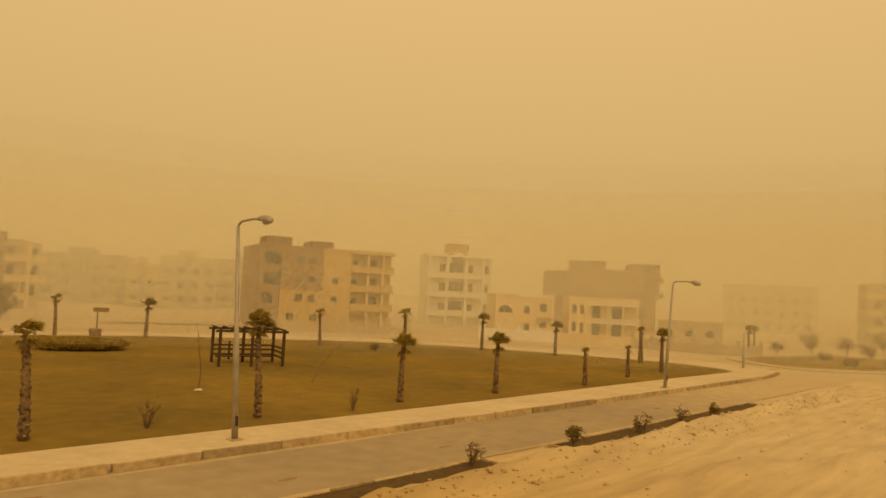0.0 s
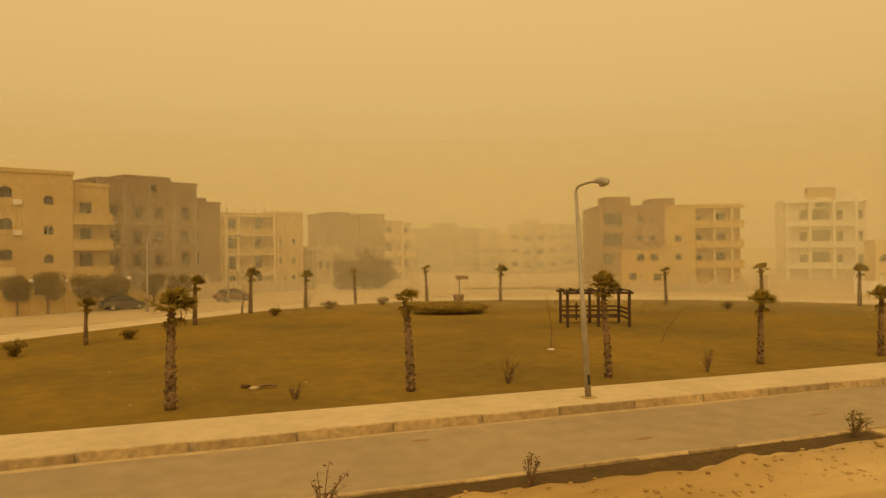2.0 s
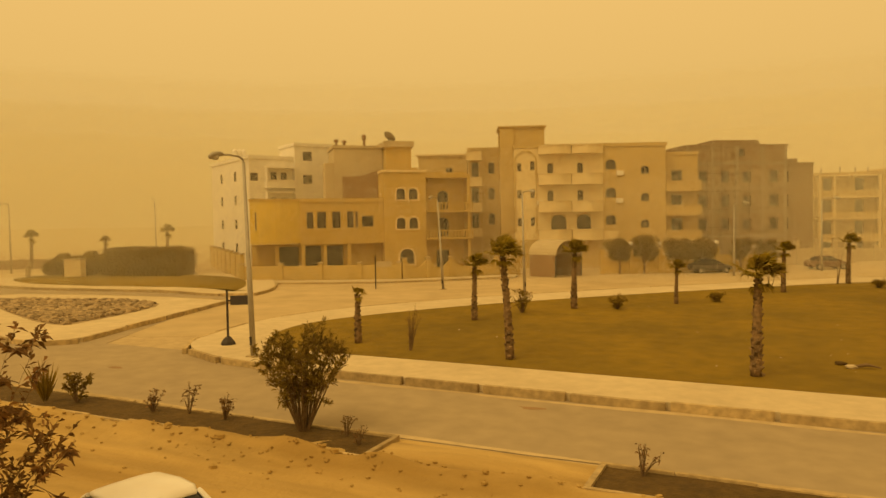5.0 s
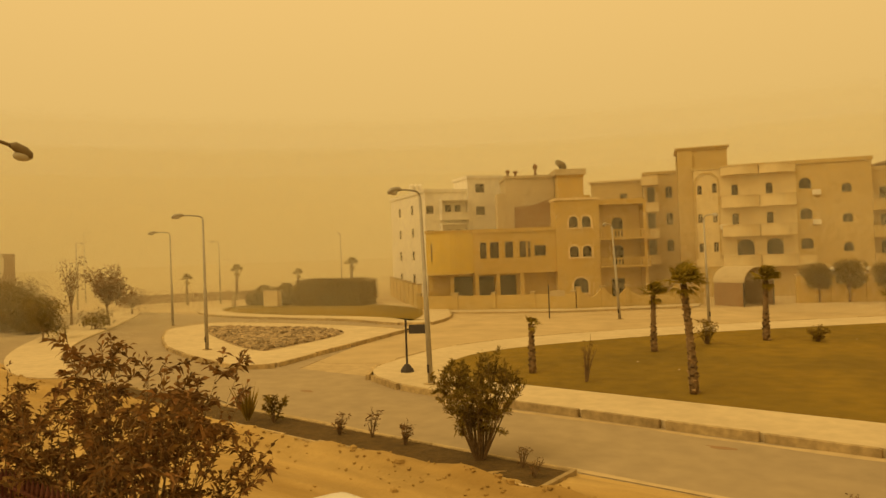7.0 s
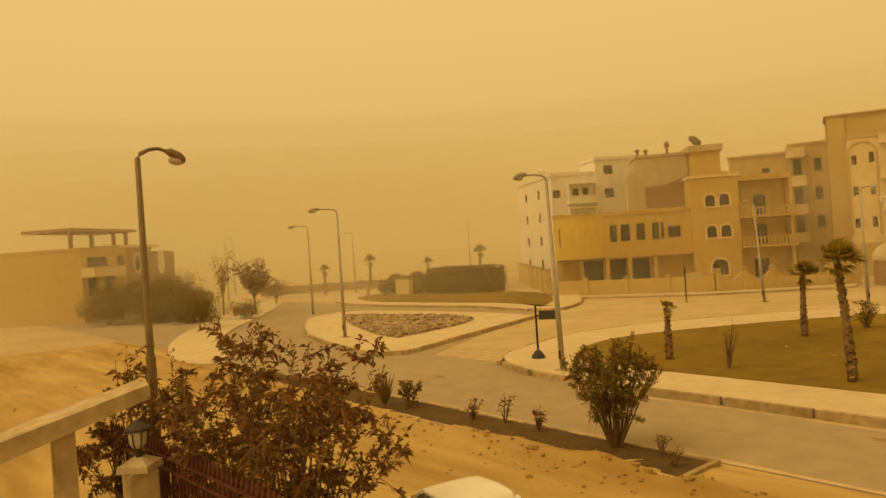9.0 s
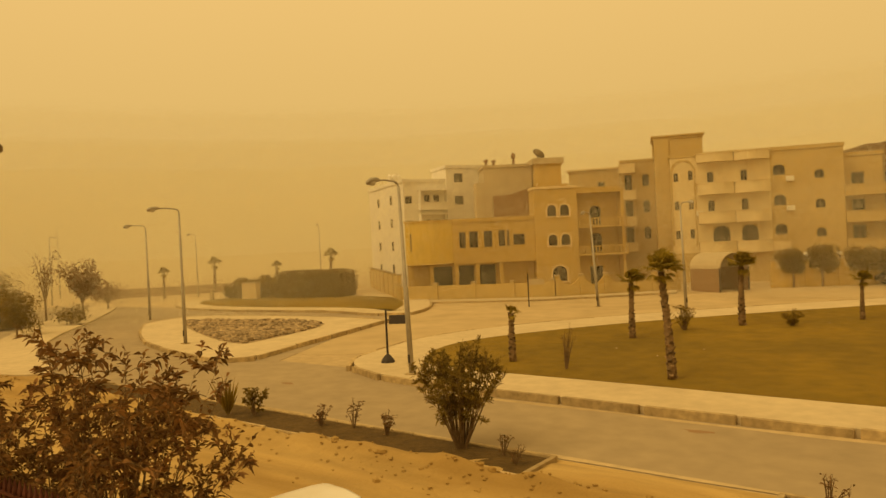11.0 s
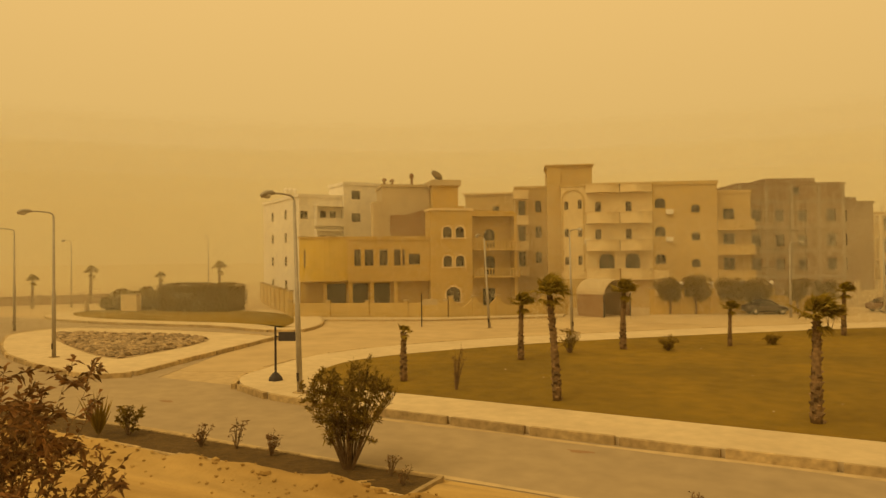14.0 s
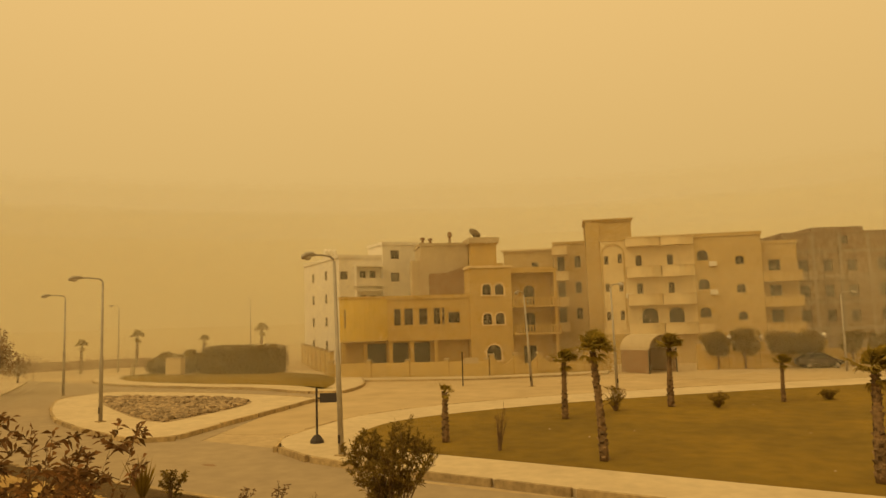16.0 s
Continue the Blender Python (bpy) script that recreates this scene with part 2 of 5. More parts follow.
def inset(poly, d):
    """The outline moved inwards by d."""
    n = len(poly)
    area = sum(poly[i][0] * poly[(i + 1) % n][1] - poly[(i + 1) % n][0] * poly[i][1] for i in range(n))
    s = 1 if area > 0 else -1
    out = []
    for i in range(n):
        a, b, c = Vector(poly[i - 1]), Vector(poly[i]), Vector(poly[(i + 1) % n])
        t = ((b - a).normalized() + (c - b).normalized()).normalized()
        out.append((b.x - s * t.y * d, b.y + s * t.x * d))
    return out


# ---------------------------------------------------------------- ground, roads, pavements
ground = part("ground", Shape().box(-2500, -2500, -1.0, 2500, 2500, 0.0), SAND)
tagged(ground, "pale wind-blown sand ground with packed patches", "ground", kind="structure")

LAWN = smooth_loop([(-23.4, 28.4), (-20.5, 26.2), (-10, 25.9), (10, 25.7), (30, 25.5), (50, 25.6), (64, 25.4), (68.5, 26.0), (70.2, 32),
                    (67, 42), (61, 54), (52, 63), (37, 70.8), (22, 74.5), (8, 70), (-5, 59), (-16.5, 47), (-22.3, 38.8), (-24.6, 33)], 6)
LAWN = [(x * 0.953, y * 0.953) for x, y in LAWN]
WALKWAY = smooth_loop([(-26.0, 27.2), (-24.4, 24.0), (-20, 22.2), (-10, 21.7), (10, 21.7), (30, 21.4), (50, 21.2), (66, 21.4), (72.5, 24.0), (73.5, 31),
                       (69.5, 43), (63, 55.5), (53.5, 65), (38, 72.6), (22, 76.2), (7, 71.5), (-6.6, 60), (-18.3, 48), (-24.5, 39.5), (-26.8, 33)], 6)
ISLAND = smooth_loop([(-56, 31), (-45.5, 25.2), (-35, 22.4), (-31.8, 23.3), (-33, 28), (-36, 37.6), (-37.5, 39.6), (-47, 39.6), (-57.5, 37.6), (-58.5, 34.5)], 5)
RUBBLE_BED = smooth_loop([(-54.5, 33.5), (-44, 28.9), (-38.5, 27.3), (-37.6, 28.6), (-40.8, 37.2), (-49, 37.0), (-55, 35.6)], 5)
HEDGE_ISLAND = smooth_loop([(-78, 48), (-70, 43.4), (-60, 42.8), (-48.5, 44.2), (-41, 43.4), (-38.5, 45.5), (-43, 53), (-52, 60), (-70, 62), (-79, 55)], 5)

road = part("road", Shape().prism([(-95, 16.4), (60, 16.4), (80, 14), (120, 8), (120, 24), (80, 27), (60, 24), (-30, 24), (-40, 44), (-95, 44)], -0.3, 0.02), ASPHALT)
tagged(road, "grey asphalt road powdered with sand", "road", kind="structure")
ring_road = part("road", Shape().prism([(-110, 40), (-30, 26), (-16, 34), (10, 60), (30, 66), (56, 56), (70, 30), (74, 20), (150, 20), (150, 36), (88, 42), (82, 62), (62, 82),
                                        (30, 94), (4, 86), (-14, 73), (-30, 60), (-44, 53), (-110, 66)], -0.3, 0.012), FARROAD)
tagged(ring_road, "pale ring road buried under blown sand", "road", kind="structure")


def sheet(name, poly, z, mat, label, category, kind="structure"):
    return tagged(part(name, Shape().prism(poly, -0.25, z), mat), label, category, kind=kind)


def kerbs(owner, poly, spacing, z, width=0.16, tilt=0.02, limit=999):
    """Kerb stones laid end to end round an outline, as parts of their pavement."""
    loop = [Vector(p) for p in poly] + [Vector(poly[0])]
    stone = Shape().box(-0.5, -width, -0.2, 0.5, 0.03, z + 0.012).mesh("kerb_stone", KERB, bevel=0.012)
    run, spots = 0.0, []
    for a, b in zip(loop, loop[1:]):
        d = b - a
        while run < d.length:
            spots.append((a + d * (run / d.length), math.atan2(d.y, d.x)))
            run += spacing
        run -= d.length
    for k, (p, ang) in enumerate(spots[:limit]):
        ob = new("kerb_stone", stone)
        ob.matrix_basis = Matrix.Translation((p.x, p.y, random.uniform(-tilt, tilt))) @ Euler((random.uniform(-tilt, tilt), 0, ang + random.uniform(-tilt, tilt))).to_matrix().to_4x4() @ Matrix.Diagonal((spacing * random.choice((0.97, 0.985, 0.985, 0.93)), 1, 1, 1))
        ob.parent = owner
    return owner


pavement = sheet("pavement", WALKWAY, 0.27, PAVING, "dusty concrete pavement round the lawn with worn kerbs", "pavement")
lawn = sheet("lawn", LAWN, 0.285, GRASS, "dry brownish green park lawn with bare patches", "lawn")
island = sheet("pavement", ISLAND, 0.24, PAVING, "raised traffic island paved with dusty concrete", "traffic island")
rubble_bed = sheet("rubble_bed", [(x * 0.972, y * 0.972) for x, y in RUBBLE_BED], 0.26, RUBBLE, "bed of broken stones on the traffic island", "rubble", "structure")
hedge_island = sheet("pavement", HEDGE_ISLAND, 0.22, PAVING, "kerbed island round the clipped hedge", "traffic island")
sheet("lawn", inset(HEDGE_ISLAND, 2.6), 0.24, GRASS, "dry grass strip round the clipped hedge", "lawn")


# ---------------------------------------------------------------- buildings
def facing(p, q):
    """The pose of a front whose left foot is p and right foot is q."""
    return Matrix.Translation((p[0], p[1], 0)) @ Matrix.Rotation(math.atan2(q[1] - p[1], q[0] - p[0]), 4, "Z"), math.hypot(q[0] - p[0], q[1] - p[1])


def arch_outline(w, h, n=8):
    r = w / 2
    return [(0, 0), (w, 0)] + [(r + r * math.cos(math.pi * i / n), h - r + r * math.sin(math.pi * i / n)) for i in range(n + 1)]


def wall_with_openings(width, z0, z1, openings, thick=0.3):
    """One connected wall from x = 0 to width with rectangular openings (x, z, w, h) that go through it."""
    openings = [(max(o[0], 0.0), o[1], min(o[0] + o[2], width), o[1] + o[3]) for o in openings]
    xs = sorted({round(v, 4) for v in (0.0, width, *[o[0] for o in openings], *[o[2] for o in openings])})
    zs = sorted({round(v, 4) for v in (z0, z1, *[o[1] for o in openings], *[o[3] for o in openings]) if z0 <= v <= z1})
    s, index = Shape(), {}

    def corner(i, k, back):
        if (i, k, back) not in index:
            index[i, k, back] = len(s.v)
            s.v.append((xs[i], thick if back else 0.0, zs[k]))
        return index[i, k, back]

    def solid(i, k):
        if not (0 <= i < len(xs) - 1 and 0 <= k < len(zs) - 1):
            return False
        x, z = 0.5 * (xs[i] + xs[i + 1]), 0.5 * (zs[k] + zs[k + 1])
        return not any(a < x < c and b < z < d for a, b, c, d in openings)

    for i in range(len(xs) - 1):
        for k in range(len(zs) - 1):
            if solid(i, k):
                ring = [(i, k), (i + 1, k), (i + 1, k + 1), (i, k + 1)]
                s.f.append(tuple(corner(*p, False) for p in ring))
                s.f.append(tuple(corner(*p, True) for p in ring[::-1]))
                for (a, b), (di, dk) in zip(zip(ring, ring[1:] + ring[:1]), ((0, -1), (1, 0), (0, 1), (-1, 0))):
                    if not solid(i + di, k + dk):
                        s.f.append((corner(*a, False), corner(*a, True), corner(*b, True), corner(*b, False)))
    return s


def window(owner, x, z, w, h, kind="plain", trim=None, y=0.0, wall=None, turn=0.0, thick=0.3):
    """kind: plain, arch, void (an opening closed by a panel coloured as its inner shade), shutter."""
    at = pose(x, y, z)
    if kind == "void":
        # near-black sheet at the back of the hole, standing in for indoor shade
        return part("window", Shape().box(0, thick - 0.02, 0, w, thick + 0.02, h), GLASS_AND_SHADE, owner, "dark panel painted as the shade in an unglazed opening", at=at)
    fr = Shape()
    t = 0.07
    for a in ((0, 0.14, 0, t, 0.2, h), (w - t, 0.14, 0, w, 0.2, h), (t, 0.14, h - t, w - t, 0.2, h), (t, 0.14, 0, w - t, 0.2, t), (w / 2 - 0.03, 0.14, t, w / 2 + 0.03, 0.2, h - t)):
        fr.box(*a)
    ob = part("window", fr, FRAME, owner, at=at)
    part("pane", Shape().box(t, 0.16, t, w - t, 0.18, h - t), SHUTTER if kind == "shutter" else GLASS_AND_SHADE, ob)
    if kind == "arch":
        r, n = w / 2, 8
        for side in (0, 1):
            pts = [(r + r * math.cos(math.pi * (i / n / 2 + 0.5 * side)), h - r + r * math.sin(math.pi * (i / n / 2 + 0.5 * side))) for i in range(n + 1)]
            pts.append((w, h) if side == 0 else (0, h))
            part("spandrel", Shape().upright(pts if side == 0 else pts, 0.004, 0.13), wall, ob)
    if trim:
        s, g = Shape(), 0.16
        if kind == "arch":
            r, n = w / 2, 10
            for i in range(n):
                a, b = math.pi * i / n, math.pi * (i + 1) / n
                s.upright([(r + r * math.cos(a), h - r + r * math.sin(a)), (r + (r + g) * math.cos(a), h - r + (r + g) * math.sin(a)),
                           (r + (r + g) * math.cos(b), h - r + (r + g) * math.sin(b)), (r + r * math.cos(b), h - r + r * math.sin(b))][::-1], -0.05, 0.0)
            s.box(-g, -0.05, 0, 0, 0, h - r)
            s.box(w, -0.05, 0, w + g, 0, h - r)
        else:
            s.box(-g, -0.05, 0, 0, 0, h)
            s.box(w, -0.05, 0, w + g, 0, h)
            s.box(-g, -0.05, h, w + g, 0, h + g)
        part("surround", s, trim, ob)
        part("sill", Shape().box(-g - 0.05, -0.1, -0.12, w + g + 0.05, 0.0, 0), trim, ob)
    return ob


def block(owner, x, y, width, depth, z0, z1, wall, openings=(), parapet=0.5, trim=None, name="wall", cap=True):
    """One storeyed volume: front wall with its openings, the body behind it, parapet and windows. openings: (x, z, w, h, kind)."""
    at = pose(x, y, 0)
    front = part(name, wall_with_openings(width, z0, z1, [o[:4] for o in openings]), wall, owner, at=at)
    part("body", Shape().box(0, 0.3, z0, width, depth, z1 - 0.01), wall, owner, at=at)
    for o in openings:
        window(front, o[0], o[1], o[2], o[3], o[4], trim, wall=wall)
    if cap:
        s = Shape()
        p = 0.18
        s.box(-0.12, -0.12, z1, width + 0.12, p, z1 + parapet)
        s.box(-0.12, depth - p, z1, width + 0.12, depth + 0.12, z1 + parapet)
        s.box(-0.12, p, z1, p, depth - p, z1 + parapet)
        s.box(width - p, p, z1, width + 0.12, depth - p, z1 + parapet)
        part("parapet", s, trim or wall, owner, at=at)
    return front


def balcony(owner, x, y, z, w, d, mat, height=0.95, rail=False):
    s = Shape().box(0, -d, -0.16, w, 0, 0)
    ob = part("balcony", s, mat, owner, at=pose(x, y, z))
    if rail:
        n = max(3, int(w / 0.35))
        post = Shape().box(0, -d, 0, 0.12, -d + 0.1, height - 0.12).mesh("baluster", mat)
        for i in range(n + 1):
            part("baluster", post, mat, ob, at=pose(i * (w - 0.12) / n, 0, 0))
        part("handrail", Shape().box(-0.03, -d - 0.04, height - 0.12, w + 0.03, -d + 0.14, height), mat, ob)
    else:
        s = Shape().box(0, -d, 0, w, -d + 0.12, height).box(0, -d + 0.12, 0, 0.12, 0, height).box(w - 0.12, -d + 0.12, 0, w, 0, height)
        part("parapet", s, mat, ob)
        part("coping", Shape().box(-0.05, -d - 0.06, height, w + 0.05, -d + 0.16, height + 0.08), mat, ob)
    return ob


def house(name, label, p, q):
    m, width = facing(p, q)
    return thing(name, label, "building", m), width


def grid(x0, dx, nx, z0, dz, nz, w, h, kind="plain"):
    return [(x0 + i * dx, z0 + k * dz, w, h, kind) for k in range(nz) for i in range(nx)]


def side_window(owner, wall_at, along, z, w, h, label=""):
    """A window in a flank: wall_at is the flank's foot pose with x along the flank."""
    ob = part("window", Shape().box(0, -0.04, 0, w, 0.05, h), FRAME, owner, label, at=wall_at @ pose(along, 0, z))
    part("pane", Shape().box(0.07, -0.055, 0.07, w - 0.07, -0.03, h - 0.07), GLASS_AND_SHADE, ob)
    return ob


FLANK = Matrix.Rotation(radians(-90), 4, "Z")  # x runs from the back of the left flank to the front corner


def swag_wall(name, label, p, q, height, pier, mat, dip=0.5, pitch=3.4, flat=False):
    """A garden wall whose top hangs in curves between piers."""
    m, width = facing(p, q)
    root = thing(name, label, "wall", m)
    n = max(1, round(width / pitch))
    step = width / n
    for i in range(n):
        a = i * step
        outline = [(a + 0.2, 0), (a + step - 0.2, 0)]
        for k in range(9):
            t = 1 - k / 8
            outline.append((a + 0.2 + (step - 0.4) * t, height - (0 if flat else dip * math.sin(math.pi * t))))
        part("panel", Shape().upright(outline, 0.0, 0.2), mat, root)
    for i in range(n + 1):
        a = i * step
        ob = part("pier", Shape().box(a - 0.2, -0.1, 0, a + 0.2, 0.3, pier), mat, root)
        part("cap", Shape().box(a - 0.27, -0.17, pier, a + 0.27, 0.37, pier + 0.12), STONE, ob)
    return root


# the ochre villa beside the crossing
villa, vw = house("villa", "ochre and yellow three storey villa with arched windows", (-49.3, 57.8), (-30.5, 73.9))
block(villa, 4.6, 0, 9.0, 11, 3.5, 8.0, OCHRE, [(0.7, 1.7 + 3.5, 0.75, 1.8, "plain"), (1.8, 5.2, 1.0, 1.8, "plain"), (3.4, 5.2, 0.95, 1.8, "plain"),
                                               (5.0, 5.2, 0.75, 1.8, "plain"), (5.9, 5.2, 0.32, 1.8, "plain"), (6.6, 5.3, 1.3, 1.2, "plain")], parapet=0.4)
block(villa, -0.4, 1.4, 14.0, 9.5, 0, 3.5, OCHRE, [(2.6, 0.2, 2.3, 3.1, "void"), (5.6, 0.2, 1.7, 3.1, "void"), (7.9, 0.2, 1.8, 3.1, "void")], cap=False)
for u in (-0.3, 2.0, 4.7, 7.0, 9.6):
    part("pillar", Shape().box(u, 0.05, 0, u + 0.4, 0.45, 3.5), OCHRE, villa)
bow = [(-0.5, 3.0), (-0.5, 0.4)] + [(-0.5 + 5.1 * i / 10, 0.2 - 0.9 * math.sin(math.pi * (0.12 + 0.80 * i / 10))) for i in range(11)] + [(4.59, 3.0)]
part("bow_front", Shape().prism(bow, 3.7, 8.2), BRIGHTYELLOW, villa, "yellow rounded bow front")
part("cornice", Shape().prism(inset(bow, -0.12), 8.2, 8.38), OCHRE, villa)
window(villa, 0.0, 5.1, 0.3, 1.9, "plain", y=-0.52)
tall = block(villa, 13.6, -0.3, 4.7, 11, 0, 11.2, OCHRE, [(u, z, 1.0, 1.25, "arch") for u in (1.4, 2.8) for z in (5.0, 8.2)] + [(1.7, 1.1, 1.6, 1.7, "arch")], parapet=0.25, trim=CREAM)
block(villa, 18.3, 1.5, 5.2, 9, 0, 11.0, OCHRE, [(1.8, 7.05, 1.3, 2.2, "arch"), (1.8, 4.0, 1.3, 2.2, "arch"), (1.6, 0.1, 1.5, 2.4, "void")], parapet=0.3)
part("flank_wall", Shape().box(23.2, -0.1, 0, 23.5, 1.5, 11.0), OCHRE, villa)
part("roof_slab", Shape().box(18.3, -0.1, 10.6, 23.2, 1.5, 11.0), OCHRE, villa)
for z in (3.9, 6.95):
    balcony(villa, 18.35, 1.5, z, 5.3, 2.1, OCHRE, 0.9, rail=True)
block(villa, 8.9, 5.0, 5.6, 6, 8.4, 14.3, PALE, (), parapet=0.3)
part("roof_step", Shape().box(7.9, 5.2, 8.4, 8.9, 8, 12.6), PALE, villa)
part("stair_wall", Shape().upright([(9.6, 8.4), (13.6, 8.4), (13.6, 11.6), (12.6, 11.3), (11.5, 10.95), (9.6, 10.9)], 3.0, 3.25), UMBER, villa, "dull brown sloping stair wall")
block(villa, 14.6, 3.2, 2.9, 4, 11.4, 14.1, OCHRE, (), parapet=0.2)
part("cornice", Shape().box(14.3, 2.9, 14.3, 17.8, 7.4, 14.95), PALE, villa)
part("roof_step", Shape().box(17.5, 3.5, 11.4, 18.3, 6, 12.0), OCHRE, villa)


def roof_pot(x, y, z, h):
    s = Shape().tube([(x, y, z), (x, y, z + h * 0.5), (x, y, z + h * 0.55), (x, y, z + h * 0.8), (x, y, z + h)], [0.16, 0.13, 0.26, 0.28, 0.12], 8)
    return s


def satellite_dish(at, size=1.0):
    root = thing("satellite_dish", "grey satellite dish tilted up on a rooftop", "satellite dish", at)
    s = Shape()
    rings = [[(0, 0, 0)]]
    for k in range(1, 5):
        r = size * 0.25 * k
        rings.append([(r * math.cos(a), r * math.sin(a), 0.35 * r * r / size) for a in [2 * math.pi * i / 14 for i in range(14)]])
    verts = [p for r in rings for p in r]
    faces = [(0, 1 + i, 1 + (i + 1) % 14) for i in range(14)]
    for k in range(3):
        a = 1 + 14 * k
        faces += [(a + i, a + 14 + i, a + 14 + (i + 1) % 14, a + (i + 1) % 14) for i in range(14)]
    s.add(verts, faces)
    part("dish", s, CONCRETE, root, at=pose(0, 0, 0.42, 42, 0, 120))
    part("stand", Shape().tube([(0, 0, 0), (0, 0, 0.42)], [0.07, 0.06], 6), DARKMETAL, root)
    return root


vm = facing((-49.3, 57.8), (-30.5, 73.9))[0]
satellite_dish(vm @ pose(15.0, 3.6, 14.94), 0.75)
for u, h in ((9.2, 0.7), (10.1, 0.6), (12.4, 1.3)):
    pot = tagged(new("chimney_pot", roof_pot(0, 0, 0, h).mesh("chimney_pot", UMBER)), "dark clay chimney pot on the roof edge", "chimney pot", "pots on the villa roof")
    pot.matrix_basis = vm @ pose(u, 5.05, 14.59)
swag_wall("garden_wall", "yellow rendered garden wall with a wavy top", (-33.4, 61.0), (-24.5, 69.4), 1.9, 2.1, WALLTONE, 0.75, 2.6)
swag_wall("garden_wall", "low ochre garden wall in front of the villa", (-48.4, 54.6), (-33.8, 60.7), 1.55, 1.75, WALLTONE, 0.0, 4.0, flat=True)
swag_wall("garden_wall", "tall yellow ochre garden wall along the side lane", (-72.6, 75.7), (-48.7, 54.9), 2.6, 2.75, WALLTONE, 0.0, 4.5, flat=True)

# the white apartment house
wh, ww = house("apartment_building", "white rendered apartment building behind the villa", (-57.5, 66.6), (-50.8, 78.25))
block(wh, 0, 0, 5.7, 15, 0, 13.7, WHITE, [(0.15, 11.0, 1.0, 1.0, "plain"), (2.7, 11.2, 0.85, 0.9, "plain"), (4.0, 11.2, 0.85, 0.9, "plain"), (0.15, 7.9, 1.0, 1.0, "plain"), (2.7, 8.1, 0.85, 0.9, "plain"), (4.0, 8.1, 0.85, 0.9, "plain")], parapet=0.4)
for z in (7.3, 10.3):
    balcony(wh, 1.9, 0.0, z, 3.75, 0.9, WHITE, 0.75)
    part("canopy_slab", Shape().box(1.85, -0.95, z + 2.25, 5.7, 0.0, z + 2.42), WHITE, wh)
    for u in (1.9, 5.5):
        part("fin", Shape().box(u, -0.9, z + 0.75, u + 0.15, 0.0, z + 2.25), WHITE, wh)
block(wh, 5.7, -0.4, 7.0, 5.0, 0, 15.4, WHITE, [(1.1, 13.6, 1.25, 1.15, "plain"), (1.1, 10.7, 1.25, 1.15, "plain"), (1.1, 7.7, 1.25, 1.15, "plain")], parapet=0.4)
side = FLANK @ pose(-15, 0, 0)
for a in (4.0, 9.5):
    for z in (2.2, 5.2, 8.2, 11.2):
        side_window(wh, side, a, z, 0.75, 1.2)
for u in (-0.3, 0.3, 0.9):
    part("roof_tank", Shape().tube([(u + 0.6, 6, 14.0), (u + 0.6, 6, 15.1), (u + 0.6, 6, 15.4)], [0.32, 0.34, 0.1], 9), WHITE, wh)

# the beige corner building with bowed balconies
bg, bw = house("apartment_building", "beige four storey apartment building with bowed balconies", (-29.6, 78.6), (-8.0, 87.6))
ops = [(3.9 + 2.9 * 0, z, 0.7, 2.2, "arch") for z in (7.0, 10.2)] + [(7.4, z, 0.7, 2.2, "arch") for z in (7.0, 10.2)]
ops += [(4.3, 3.7, 1.8, 2.6, "arch"), (7.3, 3.7, 1.7, 2.6, "arch")]
ops += [(10.7, z, 1.25, 1.2, "arch") for z in (5.0, 8.2, 11.5)] + [(14.8, z, 1.0, 1.0, "arch") for z in (4.6, 7.7, 10.9)]
ops += [(0.35, z, 0.5, 1.0, "arch") for z in (5.0, 8.3, 11.5)] + [(1.9, z, 0.5, 1.1, "arch") for z in (5.0, 8.3, 11.6)]
main = block(bg, 1.4, 0, 17.7, 14, 0, 14.2, BEIGE, ops, parapet=0.4)
part("pale_facing", wall_with_openings(10.4, 3.4, 14.2, [o[:4] for o in ops if o[0] < 10.2], 0.02), CREAM, bg, "cream rendered facing", at=pose(1.4, -0.024, 0))
arch_trim = Shape()
for i in range(14):
    a, b = math.pi * i / 14, math.pi * (i + 1) / 14
    arch_trim.upright([(2.75 + r * math.cos(t), 12.6 + r * math.sin(t)) for t, r in ((a, 1.15), (b, 1.15), (b, 1.35), (a, 1.35))][::-1], -0.12, -0.03)
arch_trim.box(1.4, -0.12, 4.2, 1.6, -0.03, 12.6).box(3.9, -0.12, 4.2, 4.1, -0.03, 12.6)
part("arch_moulding", arch_trim, BEIGE, bg)
block(bg, -0.2, 1.2, 5.3, 5, 14.0, 16.6, BEIGE, (), parapet=0.25)
part("tower_wall", Shape().box(-0.2, 1.0, 0, 1.4, 9, 16.6), BEIGE, bg)
part("tower_cap", Shape().box(-0.45, 0.9, 16.85, 5.35, 6.5, 17.0), BEIGE, bg)


def bowed_balcony(owner, x, z, w, d, mat, height=1.05):
    edge = [(x + w * i / 10, -0.35 * d - 0.65 * d * math.sin(math.pi * i / 10)) for i in range(11)]
    ob = part("balcony", Shape().prism([(x, 0.0)] + edge + [(x + w, 0.0)], z - 0.18, z), mat, owner)
    ring = [(x, -0.03)] + edge + [(x + w, -0.03)]
    inner = inset(ring, 0.13)
    part("parapet", Shape().prism(ring + inner[::-1], z, z + height), mat, ob)
    outer = inset(ring, -0.07)
    part("coping", Shape().prism(outer + inner[::-1], z + height, z + height + 0.09), mat, ob)
    return ob


